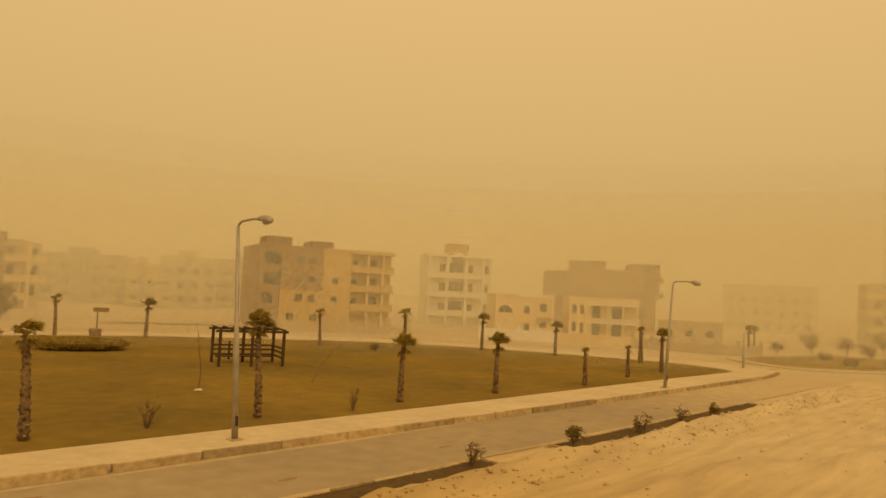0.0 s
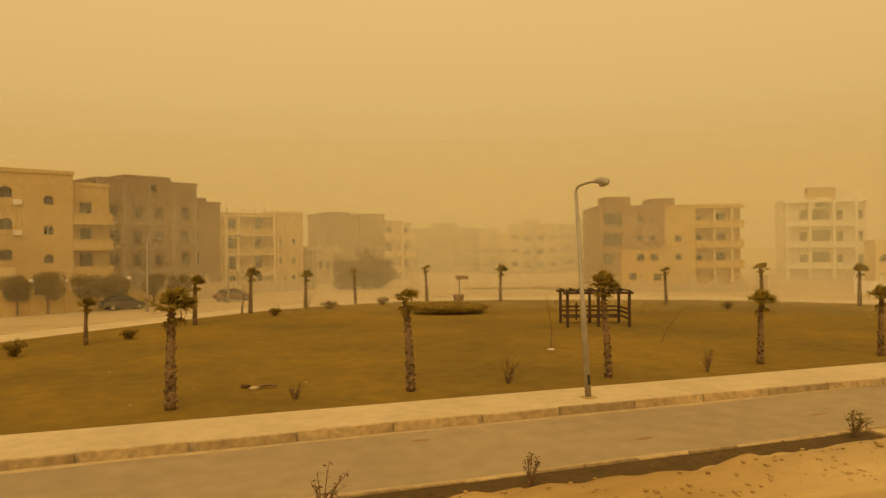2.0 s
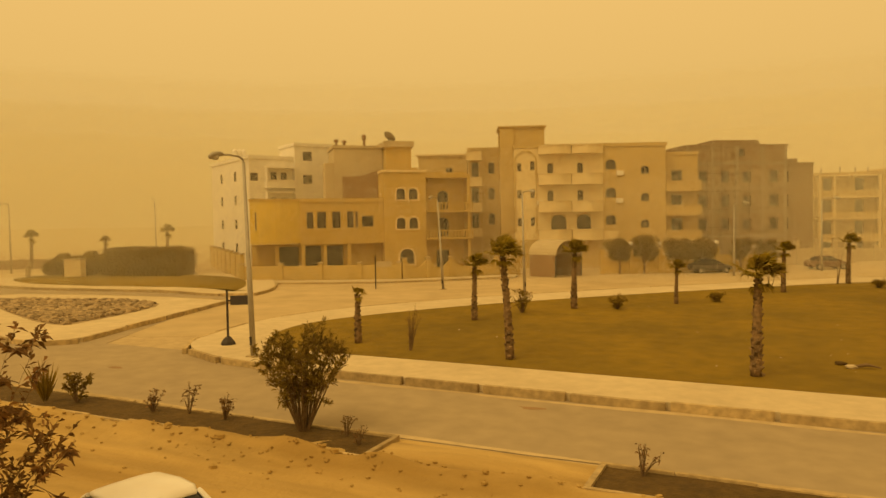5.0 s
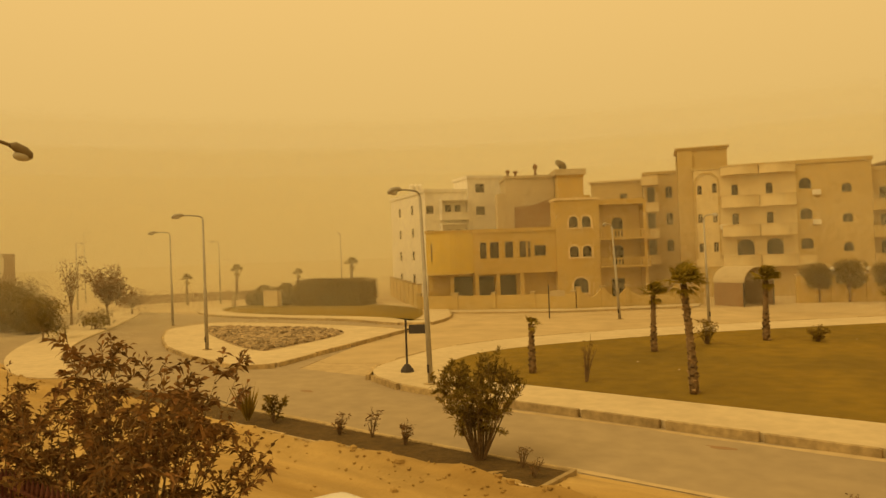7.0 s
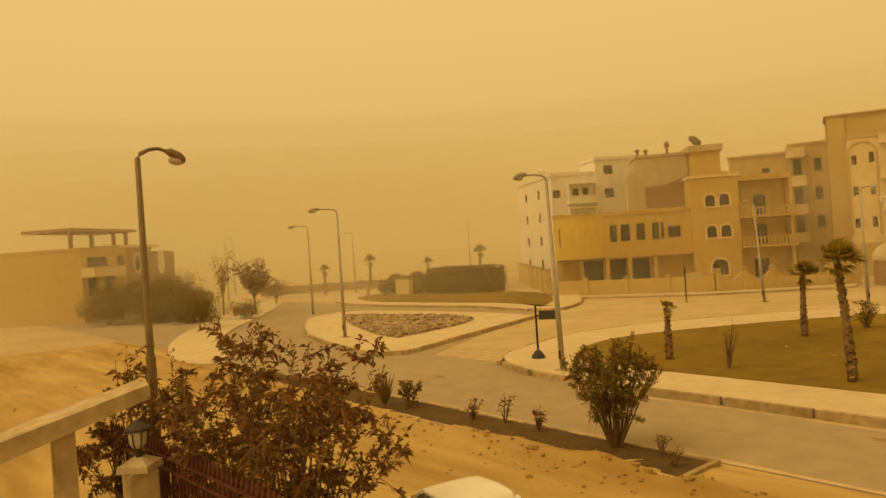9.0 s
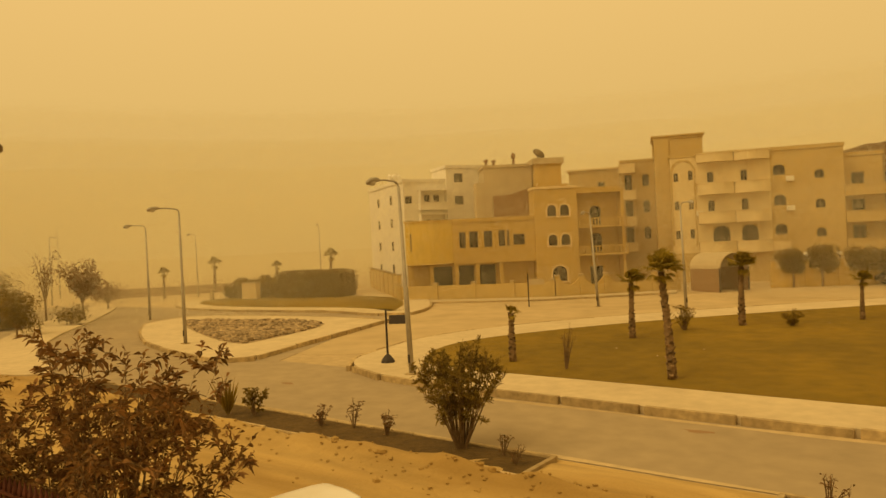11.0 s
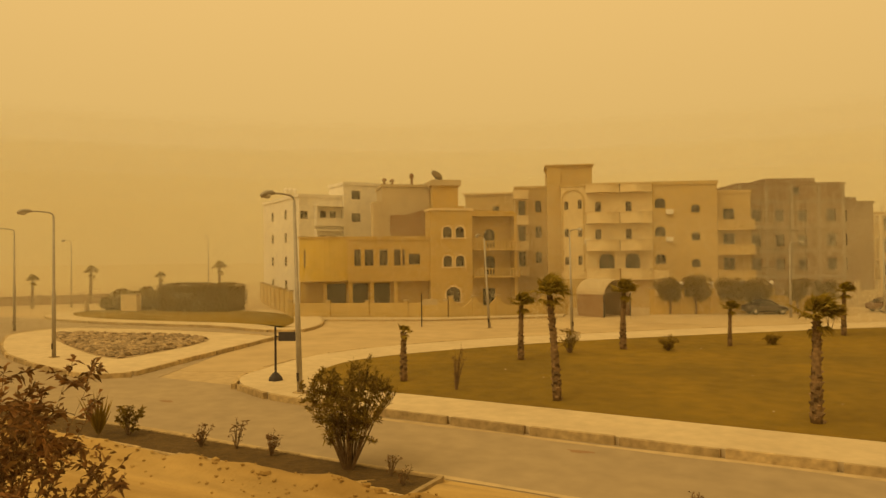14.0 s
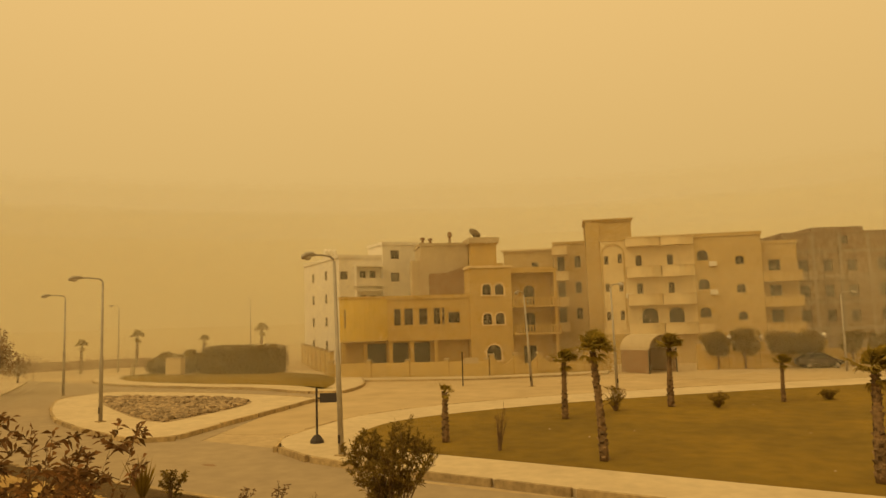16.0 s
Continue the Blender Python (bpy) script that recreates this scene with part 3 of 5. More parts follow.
for z in (3.45, 6.8, 10.0):
    for u, w in ((4.25, 3.8), (8.15, 3.6)):
        bowed_balcony(bg, u, z, w, 1.3, CREAM)
for u, w in ((4.25, 3.8), (8.15, 3.6)):
    bowed_balcony(bg, u, 13.6, w, 1.3, CREAM, 0.75)
part("string_course", Shape().box(11.8, -0.06, 3.3, 13.6, 0.0, 4.3), CREAM, bg)
block(bg, 19.1, 1.4, 4.1, 10, 0, 13.2, BEIGE, [(1.0, z, 1.3, 2.2, "plain") for z in (3.5, 6.3, 9.2)], parapet=0.35)
for z in (3.2, 6.15, 9.0):
    balcony(bg, 19.12, 1.4, z, 4.1, 1.5, BEIGE, 1.0)
block(bg, -4.1, 5.0, 3.9, 9, 0, 14.6, BEIGE, [(2.5, z, 0.8, 1.5, "arch") for z in (5.2, 8.4, 11.6)] + [(0.4, z, 0.9, 1.9, "plain") for z in (4.8, 8.0, 11.2)], parapet=0.3)
for z in (3.9, 7.0, 10.2, 13.4):
    balcony(bg, -4.3, 5.0, z, 1.9, 1.2, CREAM, 0.9)
block(bg, -10.7, 9.0, 6.4, 9, 0, 14.1, BEIGE, [(3.6, 11.5, 0.9, 1.3, "plain")], parapet=0.25)
part("cornice", Shape().box(-11.0, 8.7, 14.35, -4.2, 10.0, 14.55), CREAM, bg)
for k, (u, z) in enumerate(((13.3, 7.6), (13.35, 10.8), (4.0, 7.5))):
    part("air_conditioner", Shape().box(u, -0.4, z, u + 0.8, -0.03, z + 0.55), WHITE, bg, "white air conditioner on the wall", bevel=0.03)

# the barrel canopy before it
cm, cw = facing((-23.2, 69.0), (-19.8, 67.15))
canopy = thing("barrel_canopy", "pale sheet metal barrel canopy over an entrance", "canopy", cm)
arch_in = [(1.9 - k * 1.9 * math.cos(math.pi * i / 14), 2.2 + k * 1.5 * math.sin(math.pi * i / 14)) for k in (1.0, 0.95) for i in range(15)]
part("vault", Shape().upright(arch_in[:15] + arch_in[:14:-1], -cw, 0), PALE, canopy, "pale curved sheet roof", at=Matrix.Rotation(radians(90), 4, "Z"))
part("back_wall", Shape().box(0.0, 0.1, 0, 0.15, 3.7, 2.3), UMBER, canopy)
for v in (0.05, 3.6):
    part("side_wall", Shape().box(0.15, v, 0, cw - 0.2, v + 0.15, 2.2), UMBER, canopy)
for v in (0.05, 3.68):
    part("post", Shape().tube([(cw - 0.08, v, 0), (cw - 0.08, v, 2.3)], [0.07, 0.07], 6), DARKMETAL, canopy)

# the unfinished brick building
dk, dw = house("apartment_building", "unfinished dark brick apartment block with scaffolding", (-10.3, 91.4), (4.4, 99.9))
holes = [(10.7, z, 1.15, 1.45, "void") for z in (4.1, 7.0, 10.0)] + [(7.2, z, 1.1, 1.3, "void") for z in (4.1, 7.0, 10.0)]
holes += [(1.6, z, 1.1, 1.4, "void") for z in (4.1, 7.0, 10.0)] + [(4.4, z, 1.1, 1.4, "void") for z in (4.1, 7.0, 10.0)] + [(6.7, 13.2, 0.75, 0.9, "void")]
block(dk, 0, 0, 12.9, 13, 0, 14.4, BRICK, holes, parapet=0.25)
part("roof_wall", Shape().box(3.4, 0.2, 14.65, 9.4, 5, 15.2), BRICK, dk)
block(dk, 12.9, 1.2, 4.2, 11, 0, 12.2, BRICK, [(0.2, z, 0.75, 1.4, "void") for z in (4.1, 7.0, 10.0)], parapet=0.25)
part("roof_box", Shape().box(14.1, 2, 12.45, 15.5, 4, 13.0), BRICK, dk)
for z in (3.2, 6.2, 9.2, 12.2):
    part("floor_slab", Shape().box(-0.05, -0.06, z, 12.95, 0.0, z + 0.28), CONCRETE, dk)
for u in (0.0, 3.2, 6.3, 9.6, 12.55):
    part("column", Shape().box(u, -0.04, 0, u + 0.35, 0.0, 14.4), CONCRETE, dk)
for u in (0.3, 2.1, 3.9, 5.7, 7.5):
    part("scaffold_pole", Shape().tube([(u, -1.1, 0), (u, -1.1, 12.6)], [0.045, 0.045], 6), WOOD, dk)
for z in (2.2, 4.4, 6.6, 8.8, 11.0):
    part("scaffold_rail", Shape().tube([(0.0, -1.05, z), (8.0, -1.05, z)], [0.04, 0.04], 6), WOOD, dk)

# the concrete-framed building with open balconies
fc, fw = house("apartment_building", "pale concrete framed building with deep open balconies", (5, 111), (18.6, 116.5))
block(fc, 0, 1.4, 8.6, 13, 0, 11.4, BEIGE, [(u, z, 1.2, 1.9, "plain") for u in (1.2, 5.6) for z in (0.4, 3.0, 6.0, 9.0)], parapet=0.3)
for z in (2.2, 5.3, 8.3, 11.3):
    part("balcony_slab", Shape().box(0, 0, z - 0.2, 8.6, 1.4, z), CREAM, fc)
    if z < 11:
        part("balustrade", Shape().box(0.1, 0.02, z, 8.5, 0.14, z + 0.85), BEIGE, fc)
for u in (0.0, 2.0, 8.1):
    part("column", Shape().box(u, 0.0, 0, u + 0.35, 0.3, 11.3), CREAM, fc)
block(fc, 8.6, 0, 4.8, 12, 0, 11.8, BEIGE, [(2.6, z, 0.9, 1.1, "arch") for z in (0.8, 3.7, 6.7)] + [(0.4, z, 0.6, 1.2, "plain") for z in (3.6, 6.7)], parapet=0.3, trim=CREAM)
block(fc, 13.4, 3, 1.6, 9, 0, 9.5, BEIGE, [(0.4, z, 0.6, 1.0, "plain") for z in (2.4, 5.4)], parapet=0.3)
for u in (1.2, 3.8, 5.9, 7.6):
    part("starter_bar", Shape().tube([(u, 2, 11.6), (u, 2, 12.5)], [0.09, 0.09], 5), CONCRETE, fc)

# the dark block and the house with stacked balconies beyond it
db, _ = house("apartment_building", "dark brick apartment block with blank gable", (21.6, 128.2), (35, 130.4))
block(db, 2.4, 0, 4.1, 12, 0, 12.4, BRICK, (), parapet=0.4)
block(db, 6.5, 0.6, 2.2, 11, 0, 11.8, BRICK, (), parapet=0.3)
block(db, 8.7, 0, 4.9, 12, 0, 12.2, BRICK, (), parapet=0.4)
eb, _ = house("apartment_building", "pale apartment house with stacked balconies", (35, 130.4), (43, 133.6))
block(eb, 0, 1.2, 4.2, 10, 0, 11.2, PALE, [(1.2, z, 1.5, 1.7, "plain") for z in (2.2, 5.6, 8.6)], parapet=0.3)
for z in (1.6, 4.6, 8.0):
    balcony(eb, 0.1, 1.2, z, 4.0, 1.2, CREAM, 0.9)
part("column", Shape().box(4.2, 0, 0, 4.8, 3, 11.4), CREAM, eb)
block(eb, 4.8, 1.0, 2.6, 10, 0, 10.9, PALE, [(0.6, z, 1.3, 1.7, "plain") for z in (2.2, 5.6, 8.6)], parapet=0.3)
for z in (4.6, 8.0):
    balcony(eb, 4.9, 1.0, z, 2.7, 1.3, CREAM, 0.9)
shop, _ = house("kiosk_building", "low pale building with a flat roof slab", (19.2, 118.5), (23.5, 120.0))
block(shop, 0.9, 0, 3.3, 6, 0, 5.2, PALE, [(0.4, 2.6, 0.8, 1.4, "plain"), (1.9, 2.6, 0.8, 1.4, "plain")], cap=False)
part("roof_slab", Shape().box(0.5, -0.9, 5.2, 4.9, 6.2, 6.5), PALE, shop)

# the row that fades in the distance
for p, q, z1, cols, tone in (((53.2, 172.0), (66.5, 161.9), 10.6, 5, CONCRETE), ((63.9, 152.1), (69.8, 149.3), 8.9, 2, BEIGE), ((69.8, 149.3), (80.5, 144.1), 11.0, 4, PALE),
                             ((88.0, 158.0), (99.0, 150.0), 11.5, 3, CONCRETE), ((44.0, 176.0), (53.0, 172.5), 10.0, 3, BEIGE)):
    fb, w = house("apartment_building", "distant sand-coloured apartment block in the dust", p, q)
    gap = w / cols
    block(fb, 0, 0, w, 12, 0, z1, tone, grid(gap * 0.25, gap, cols, 1.2, 3.1, int(z1 // 3.1), gap * 0.5, 1.5), parapet=0.4)
    for k in range(1, int(z1 // 3.1) + 1):
        balcony(fb, gap * 0.05, 0, 3.1 * k - 2.2, gap * 0.9, 1.1, PALE, 0.8)
        balcony(fb, w - gap * 0.95, 0, 3.1 * k - 2.2, gap * 0.9, 1.1, PALE, 0.8)
    part("stair_bay", Shape().box(w / 2 - 0.7, -0.5, 0, w / 2 + 0.7, -0.02, z1 + 0.6), CONCRETE, fb)
    part("roof_room", Shape().box(w * 0.3, 2, z1, w * 0.62, 7, z1 + 1.9), tone, fb)

# the two-tone building: bare umber half, yellow half with loggias
ty, tw = house("apartment_building", "two-tone building, umber brick half and yellow half", (55.62, 87.88), (74.94, 80.52))
block(ty, 0, 0, 9.4, 13, 0, 11.6, UMBER, [(5.4, 9.4, 1.0, 1.0, "plain"), (7.2, 9.4, 1.0, 1.0, "plain"), (5.4, 6.6, 1.0, 1.0, "plain"), (7.2, 6.6, 1.0, 1.0, "plain"),
                                         (0.6, 9.0, 2.6, 1.8, "void"), (0.6, 6.1, 2.6, 1.8, "void"), (0.5, 3.4, 1.6, 1.6, "void")], parapet=0.3)
part("pale_annex", wall_with_openings(6.4, 0, 5.5, [(2.3, 3.8, 1.05, 1.1), (4.2, 3.8, 1.05, 1.1), (1.1, 1.1, 1.1, 1.0), (4.6, 1.0, 1.1, 1.0)], 0.4), OCHRE, ty, "pale rendered lower storeys", at=pose(3.0, -0.42, 0))
for u, z in ((5.3, 3.8), (7.2, 3.8), (4.1, 1.1), (7.6, 1.0)):
    window(ty, u, z, 1.05, 1.05, "plain", y=-0.3)
part("roof_room", Shape().box(1.0, 1, 11.9, 4.7, 6, 13.2), UMBER, ty)
part("roof_room", Shape().box(7.8, 1, 11.9, 11.1, 6, 12.9), UMBER, ty)
block(ty, 9.4, 0, 4.4, 13, 0, 11.6, YELLOW, [(1.4, z, 1.0, 1.0, "arch") for z in (3.9, 6.6)], parapet=0.3)
block(ty, 13.8, 1.3, 6.9, 11.7, 0, 11.6, YELLOW, [(0.4, z, 1.0, 1.2, "arch") for z in (3.6, 6.4, 9.2)] + [(3.2, z, 1.5, 1.8, "plain") for z in (3.2, 6.0, 8.9)], parapet=0.3)
for z in (2.9, 5.8, 8.7):
    balcony(ty, 13.85, 1.3, z, 6.85, 1.4, YELLOW, 0.9)
for u in (16.4, 18.9):
    part("column", Shape().box(u, 0.1, 0, u + 0.3, 0.4, 11.6), CREAM, ty)
part("roof_slab", Shape().box(13.7, -0.1, 11.4, 20.8, 1.4, 11.9), YELLOW, ty)
for i in range(12):
    part("merlon", Shape().box(14.4 + 0.5 * i, -0.05, 11.9, 14.65 + 0.5 * i, 0.1, 12.15), CREAM, ty)

# the tall white building with columns
tb, tbw = house("apartment_building", "white five storey apartment building with tall columns", (98.69, 96.45), (108.74, 88.18))
block(tb, 0, 1.3, 13.0, 13, 0, 13.8, WHITE, [(2.6, z, 1.3, 1.7, "plain") for z in (2.6, 6.6, 10.4)] + [(8.4, z, 1.0, 1.7, "plain") for z in (2.6, 6.6, 10.4)] +
      [(4.6, z, 2.8, 2.2, "void") for z in (2.6, 6.4, 10.2)] + [(11.4, z, 1.1, 1.7, "void") for z in (2.6, 6.6, 10.4)], parapet=0.4)
for u in (0.3, 3.9, 7.6, 11.0):
    part("column", Shape().box(u, -0.14, 0, u + 0.45, 0.3, 13.4), WHITE, tb)
for z in (2.0, 5.7, 9.4):
    balcony(tb, 0.2, 1.3, z, 11.0, 1.35, WHITE, 0.9)
part("attic", Shape().box(3.9, 0.8, 13.8, 8.2, 5, 16.0), BEIGE, tb)
part("attic_cap", Shape().box(3.7, 0.6, 16.0, 8.4, 5.2, 16.2), WHITE, tb)
for u in (4.0, 5.4, 6.8, 8.0):
    part("finial", Shape().box(u, 0.9, 16.2, u + 0.2, 1.1, 16.6), WHITE, tb)
part("arch_pane", Shape().upright([(x + 4.9, z + 12.4) for x, z in arch_outline(2.4, 1.5)], 0.56, 0.6), GLASS_AND_SHADE, tb)
for z in (4.8, 8.6, 12.4):
    part("string_course", Shape().box(-0.1, 1.1, z, 13.1, 1.3, z + 0.25), WHITE, tb)
part("arch_panel", Shape().upright([(x + 4.4, z + 12.3) for x, z in arch_outline(3.4, 2.1)], 0.6, 0.8), WHITE, tb)
part("roof_room", Shape().box(8.2, 2, 13.8, 12.6, 8, 15.5), WHITE, tb)
part("roof_edge", Shape().box(-0.3, 0.2, 13.4, 13.2, 1.3, 13.8), WHITE, tb)
swag_wall("garden_wall", "white base wall with railings before the tall building", (76.5, 63.8), (83.5, 55.6), 1.5, 2.3, WHITE, 0.0, 2.4, flat=True)

# the low cream house
lh, lw = house("house", "low cream two storey house with square windows", (90.6, 72.44), (97.87, 65.93))
block(lh, 0, 0, 3.5, 9, 0, 6.3, CREAM, [(0.5, 3.5, 2.3, 1.2, "arch")], parapet=0.3)
block(lh, 3.5, 0.3, 3.4, 9, 0, 6.0, CREAM, [(1.3, 3.5, 1.0, 1.2, "plain"), (1.3, 0.6, 1.0, 1.3, "plain")], parapet=0.3)
block(lh, 6.9, 1.3, 2.9, 8, 0, 5.8, CREAM, [(0.8, 3.6, 1.2, 1.6, "plain"), (0.8, 0.7, 1.2, 1.5, "plain")], parapet=0.3)
for z in (0.4, 3.1):
    balcony(lh, 6.9, 1.3, z, 2.9, 1.2, CREAM, 0.8)
swag_wall("garden_wall", "cream garden wall before the low house", (83.5, 55.6), (87.5, 46.5), 1.4, 1.6, CREAM, 0.0, 3.0, flat=True)

# the wide dark building with overhanging upper storeys, and the house before it
ob_, ow = house("apartment_building", "wide brown unfinished building with overhanging upper floors", (123.03, 85.81), (134.91, 65.58))
block(ob_, 2.4, 0.8, 20.5, 12, 0, 7.0, UMBER, [(u, 3.2, 1.6, 1.6, "void") for u in (3, 8, 13, 17)], cap=False)
block(ob_, 0, 0, 5.2, 13, 7.0, 12.0, UMBER, (), parapet=0.2)
block(ob_, 5.2, -0.2, 7.4, 13, 7.0, 14.2, UMBER, [(2.5, 12.6, 1.0, 0.9, "void")], parapet=0.3)
block(ob_, 12.6, 0, 4.4, 13, 7.0, 12.6, UMBER, [(1.6, 9.4, 1.2, 1.2, "void")], parapet=0.2)
block(ob_, 17.0, -0.2, 6.5, 13, 7.0, 14.0, UMBER, [(3.6, 12.6, 1.1, 1.0, "void"), (3.6, 9.6, 1.1, 1.2, "void")], parapet=0.2)
for z in (7.6, 10.6):
    balcony(ob_, 22.6, 0.4, z, 1.6, 1.6, UMBER, 0.8)
fh, fhw = house("house", "cream two storey house with white balcony rails", (99.24, 63.85), (106.59, 55.13))
block(fh, 0, 0, 3.0, 9, 0, 6.4, CREAM, [(0.5, z, 0.7, 1.5, "plain") for z in (1.0, 3.9)] + [(1.8, z, 0.6, 1.5, "plain") for z in (1.0, 3.9)], parapet=0.3)
block(fh, 3.0, 1.4, 8.4, 8, 0, 6.4, CREAM, [(1.0, 3.3, 1.3, 2.0, "plain"), (4.2, 3.3, 2.0, 2.0, "plain"), (1.0, 0.4, 1.3, 2.0, "plain"), (4.2, 0.4, 2.0, 2.0, "plain")], parapet=0.3)
for z in (2.6, 5.6):
    balcony(fh, 3.0, 1.4, z, 8.4, 1.4, WHITE, 0.7, rail=True)
for u in (3.1, 6.2, 8.6, 11.0):
    part("column", Shape().box(u, 0.05, 0, u + 0.3, 0.35, 6.4), CREAM, fh)
swag_wall("garden_wall", "pale garden wall with white gate panels", (87.6, 46.4), (92.0, 31.0), 1.5, 1.8, PALE, 0.3, 2.6)
lf, _ = house("house", "single storey pale house behind a wall", (112.4, 54.66), (116.5, 45.31))
block(lf, 0, 0, 10.2, 8, 0, 3.2, PALE, [(1.2, 1.0, 1.2, 1.2, "plain"), (4.4, 1.0, 1.2, 1.2, "plain"), (7.6, 1.0, 1.2, 1.2, "plain")], parapet=0.3)
hz, _ = house("apartment_building", "distant long apartment block lost in dust", (201.2, 78.6), (208.8, 55.6))
block(hz, 0, 0, 24.1, 12, 0, 12.8, PALE, grid(1.2, 3.3, 7, 1.0, 3.6, 3, 1.5, 1.6), parapet=0.4)
eg, _ = house("apartment_building", "pale building edge with balcony slabs", (149.5, 31.6), (155.2, 17.2))
block(eg, 0, 0, 13.0, 10, 0, 11.6, PALE, grid(1.2, 3.0, 4, 1.0, 3.2, 3, 1.3, 1.4), parapet=0.4)
for z in (3.1, 6.2, 9.3):
    balcony(eg, 0.0, 0.0, z, 4.0, 1.2, CREAM, 0.8)

# the dark villa with round openings beyond the near lamp
lv, lvw = house("villa", "brown villa with oval windows and a rooftop pergola", (-86.0, 19.7), (-98.8, 35.5))
block(lv, 0, 0, 8.0, 12, 0, 8.2, OCHRE, [(1.0, 3.0, 1.6, 2.0, "void"), (4.0, 3.0, 1.6, 2.0, "void"), (6.3, 5.6, 1.5, 2.0, "arch"), (1.0, 5.6, 3.6, 1.8, "void")], parapet=0.3)
balcony(lv, 0, 0, 5.3, 5.6, 1.6, CREAM, 0.9)
block(lv, 8.0, 1.0, 6.6, 10, 0, 8.2, UMBER, (), parapet=0.25)
part("screen_wall", Shape().box(14.6, 1.0, 0, 20.0, 1.4, 7.9), UMBER, lv)
for u, rz, col in ((11.6, 1.05, CREAM), (16.8, 1.25, WHITE)):
    ring = Shape()
    for i in range(16):
        a, b = 2 * math.pi * i / 16, 2 * math.pi * (i + 1) / 16
        ring.upright([(u + 0.62 * k * math.cos(t), 6.5 + rz * k * math.sin(t)) for t, k in ((a, 1.0), (b, 1.0), (b, 1.3), (a, 1.3))][::-1], 0.9, 1.0)
    part("oval_surround", ring, col, lv)
    part("oval_pane", Shape().upright([(u + 0.62 * math.cos(2 * math.pi * i / 16), 6.5 + rz * math.sin(2 * math.pi * i / 16)) for i in range(16)], 0.96, 0.99), GLASS_AND_SHADE if u < 14 else WHITE, lv)
for u in (0.5, 4.0, 8.0, 10.4):
    part("pergola_post", Shape().box(u, 1.5, 8.2, u + 0.35, 1.85, 10.4), UMBER, lv)
part("pergola_roof", Shape().box(-0.5, 0.8, 10.4, 11.6, 7, 10.75), UMBER, lv)
part("roof_slab", Shape().box(7.8, 0.6, 8.45, 16.0, 8, 8.8), CREAM, lv)


# ---------------------------------------------------------------- loose ground: berms, ruts and heaps near the houses
def relief(x, y):
    h = 0.05 * noise.noise(Vector((x * 0.5, y * 0.9, 0))) + 0.03 * noise.noise(Vector((x * 1.7, y * 2.1, 3)))
    lump = 0.5 + 0.5 * noise.noise(Vector((x * 0.8, y * 1.4, 7)))
    east = min(max((x + 1) / 8, 0.0), 1.0)
    h += 0.46 * math.exp(-((y - 13.7 - 0.42 * east - 0.15 * math.sin(x * 0.4)) / (0.42 + 0.12 * east)) ** 2) * (0.35 + 0.9 * lump)
    h += 0.07 * math.exp(-((y - 13.2) / 1.1) ** 2) * noise.noise(Vector((x * 2.3, y * 2.6, 11)))
    for yc, d in ((12.3, 0.28), (10.9, 0.08), (7.6, 0.08)):
        h -= d * math.exp(-((y - yc - 0.25 * math.sin(0.21 * x + yc)) / 0.35) ** 2)
    for cx, cy, r, a in ((25.5, 9.4, 1.6, 0.42), (31.0, 6.7, 1.9, 0.5), (-6.2, 15.2, 1.5, 0.16), (21.6, 15.0, 1.4, 0.16), (43.5, 12.9, 2.0, 0.2)):
        h += a * math.exp(-((x - cx) ** 2 / (2.2 * r * r) + (y - cy) ** 2 / (0.35 * r * r))) * (0.5 + lump)
    edge = min(1.0, (x + 60) / 8, (75 - x) / 10, (16.2 - y) / 0.6, (y + 8) / 4)
    return 0.01 + 0.16 * max(edge, 0.0) * 0.5 + h * max(edge, 0.0)


def dirt_track():
    nx, ny = 640, 110
    s = Shape()
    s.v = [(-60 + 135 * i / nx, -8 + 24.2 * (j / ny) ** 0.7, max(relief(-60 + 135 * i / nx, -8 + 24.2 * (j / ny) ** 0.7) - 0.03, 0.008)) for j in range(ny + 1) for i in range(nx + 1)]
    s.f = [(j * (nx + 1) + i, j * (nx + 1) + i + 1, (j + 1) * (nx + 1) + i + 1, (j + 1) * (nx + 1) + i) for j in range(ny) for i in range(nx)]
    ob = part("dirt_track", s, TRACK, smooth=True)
    return tagged(ob, "rutted sandy dirt track with lumpy berms", "dirt track", kind="structure")


dirt_track()
clods = Shape()
for _ in range(1300):
    x, y = random.uniform(-40, 60), random.gauss(13.5, 0.5) if random.random() < 0.8 else random.uniform(4, 13)
    r = random.uniform(0.02, 0.08) if random.random() < 0.93 else random.uniform(0.08, 0.17)
    clods.blob((x, y, max(relief(x, y) - 0.03, 0.008) + r * 0.3), (r, r * 0.8, r * 0.6), 0.3, 3, 5)
tagged(part("clods", clods, TRACK), "clods of dried earth strewn over the track", "clods", kind="stuff")
sand_edge = Shape()
for x0, x1, yc, w in ((-18, 64, 21.35, 0.2), (-31, 58, 16.42, 0.13)):
    n = int((x1 - x0) / 0.5)
    rows_ = []
    for i in range(n + 1):
        x = x0 + (x1 - x0) * i / n
        k = w * (0.7 + 0.6 * noise.noise(Vector((x * 0.35, yc, 0))))
        c = yc + 0.12 * noise.noise(Vector((x * 0.2, yc, 5)))
        rows_.append([(x, c - k, 0.021), (x, c, 0.05), (x, c + k, 0.021)])
    sand_edge.add([p for r in rows_ for p in r], [(3 * i + j, 3 * i + 3 + j, 3 * i + 4 + j, 3 * i + 1 + j) for i in range(n) for j in (0, 1)])
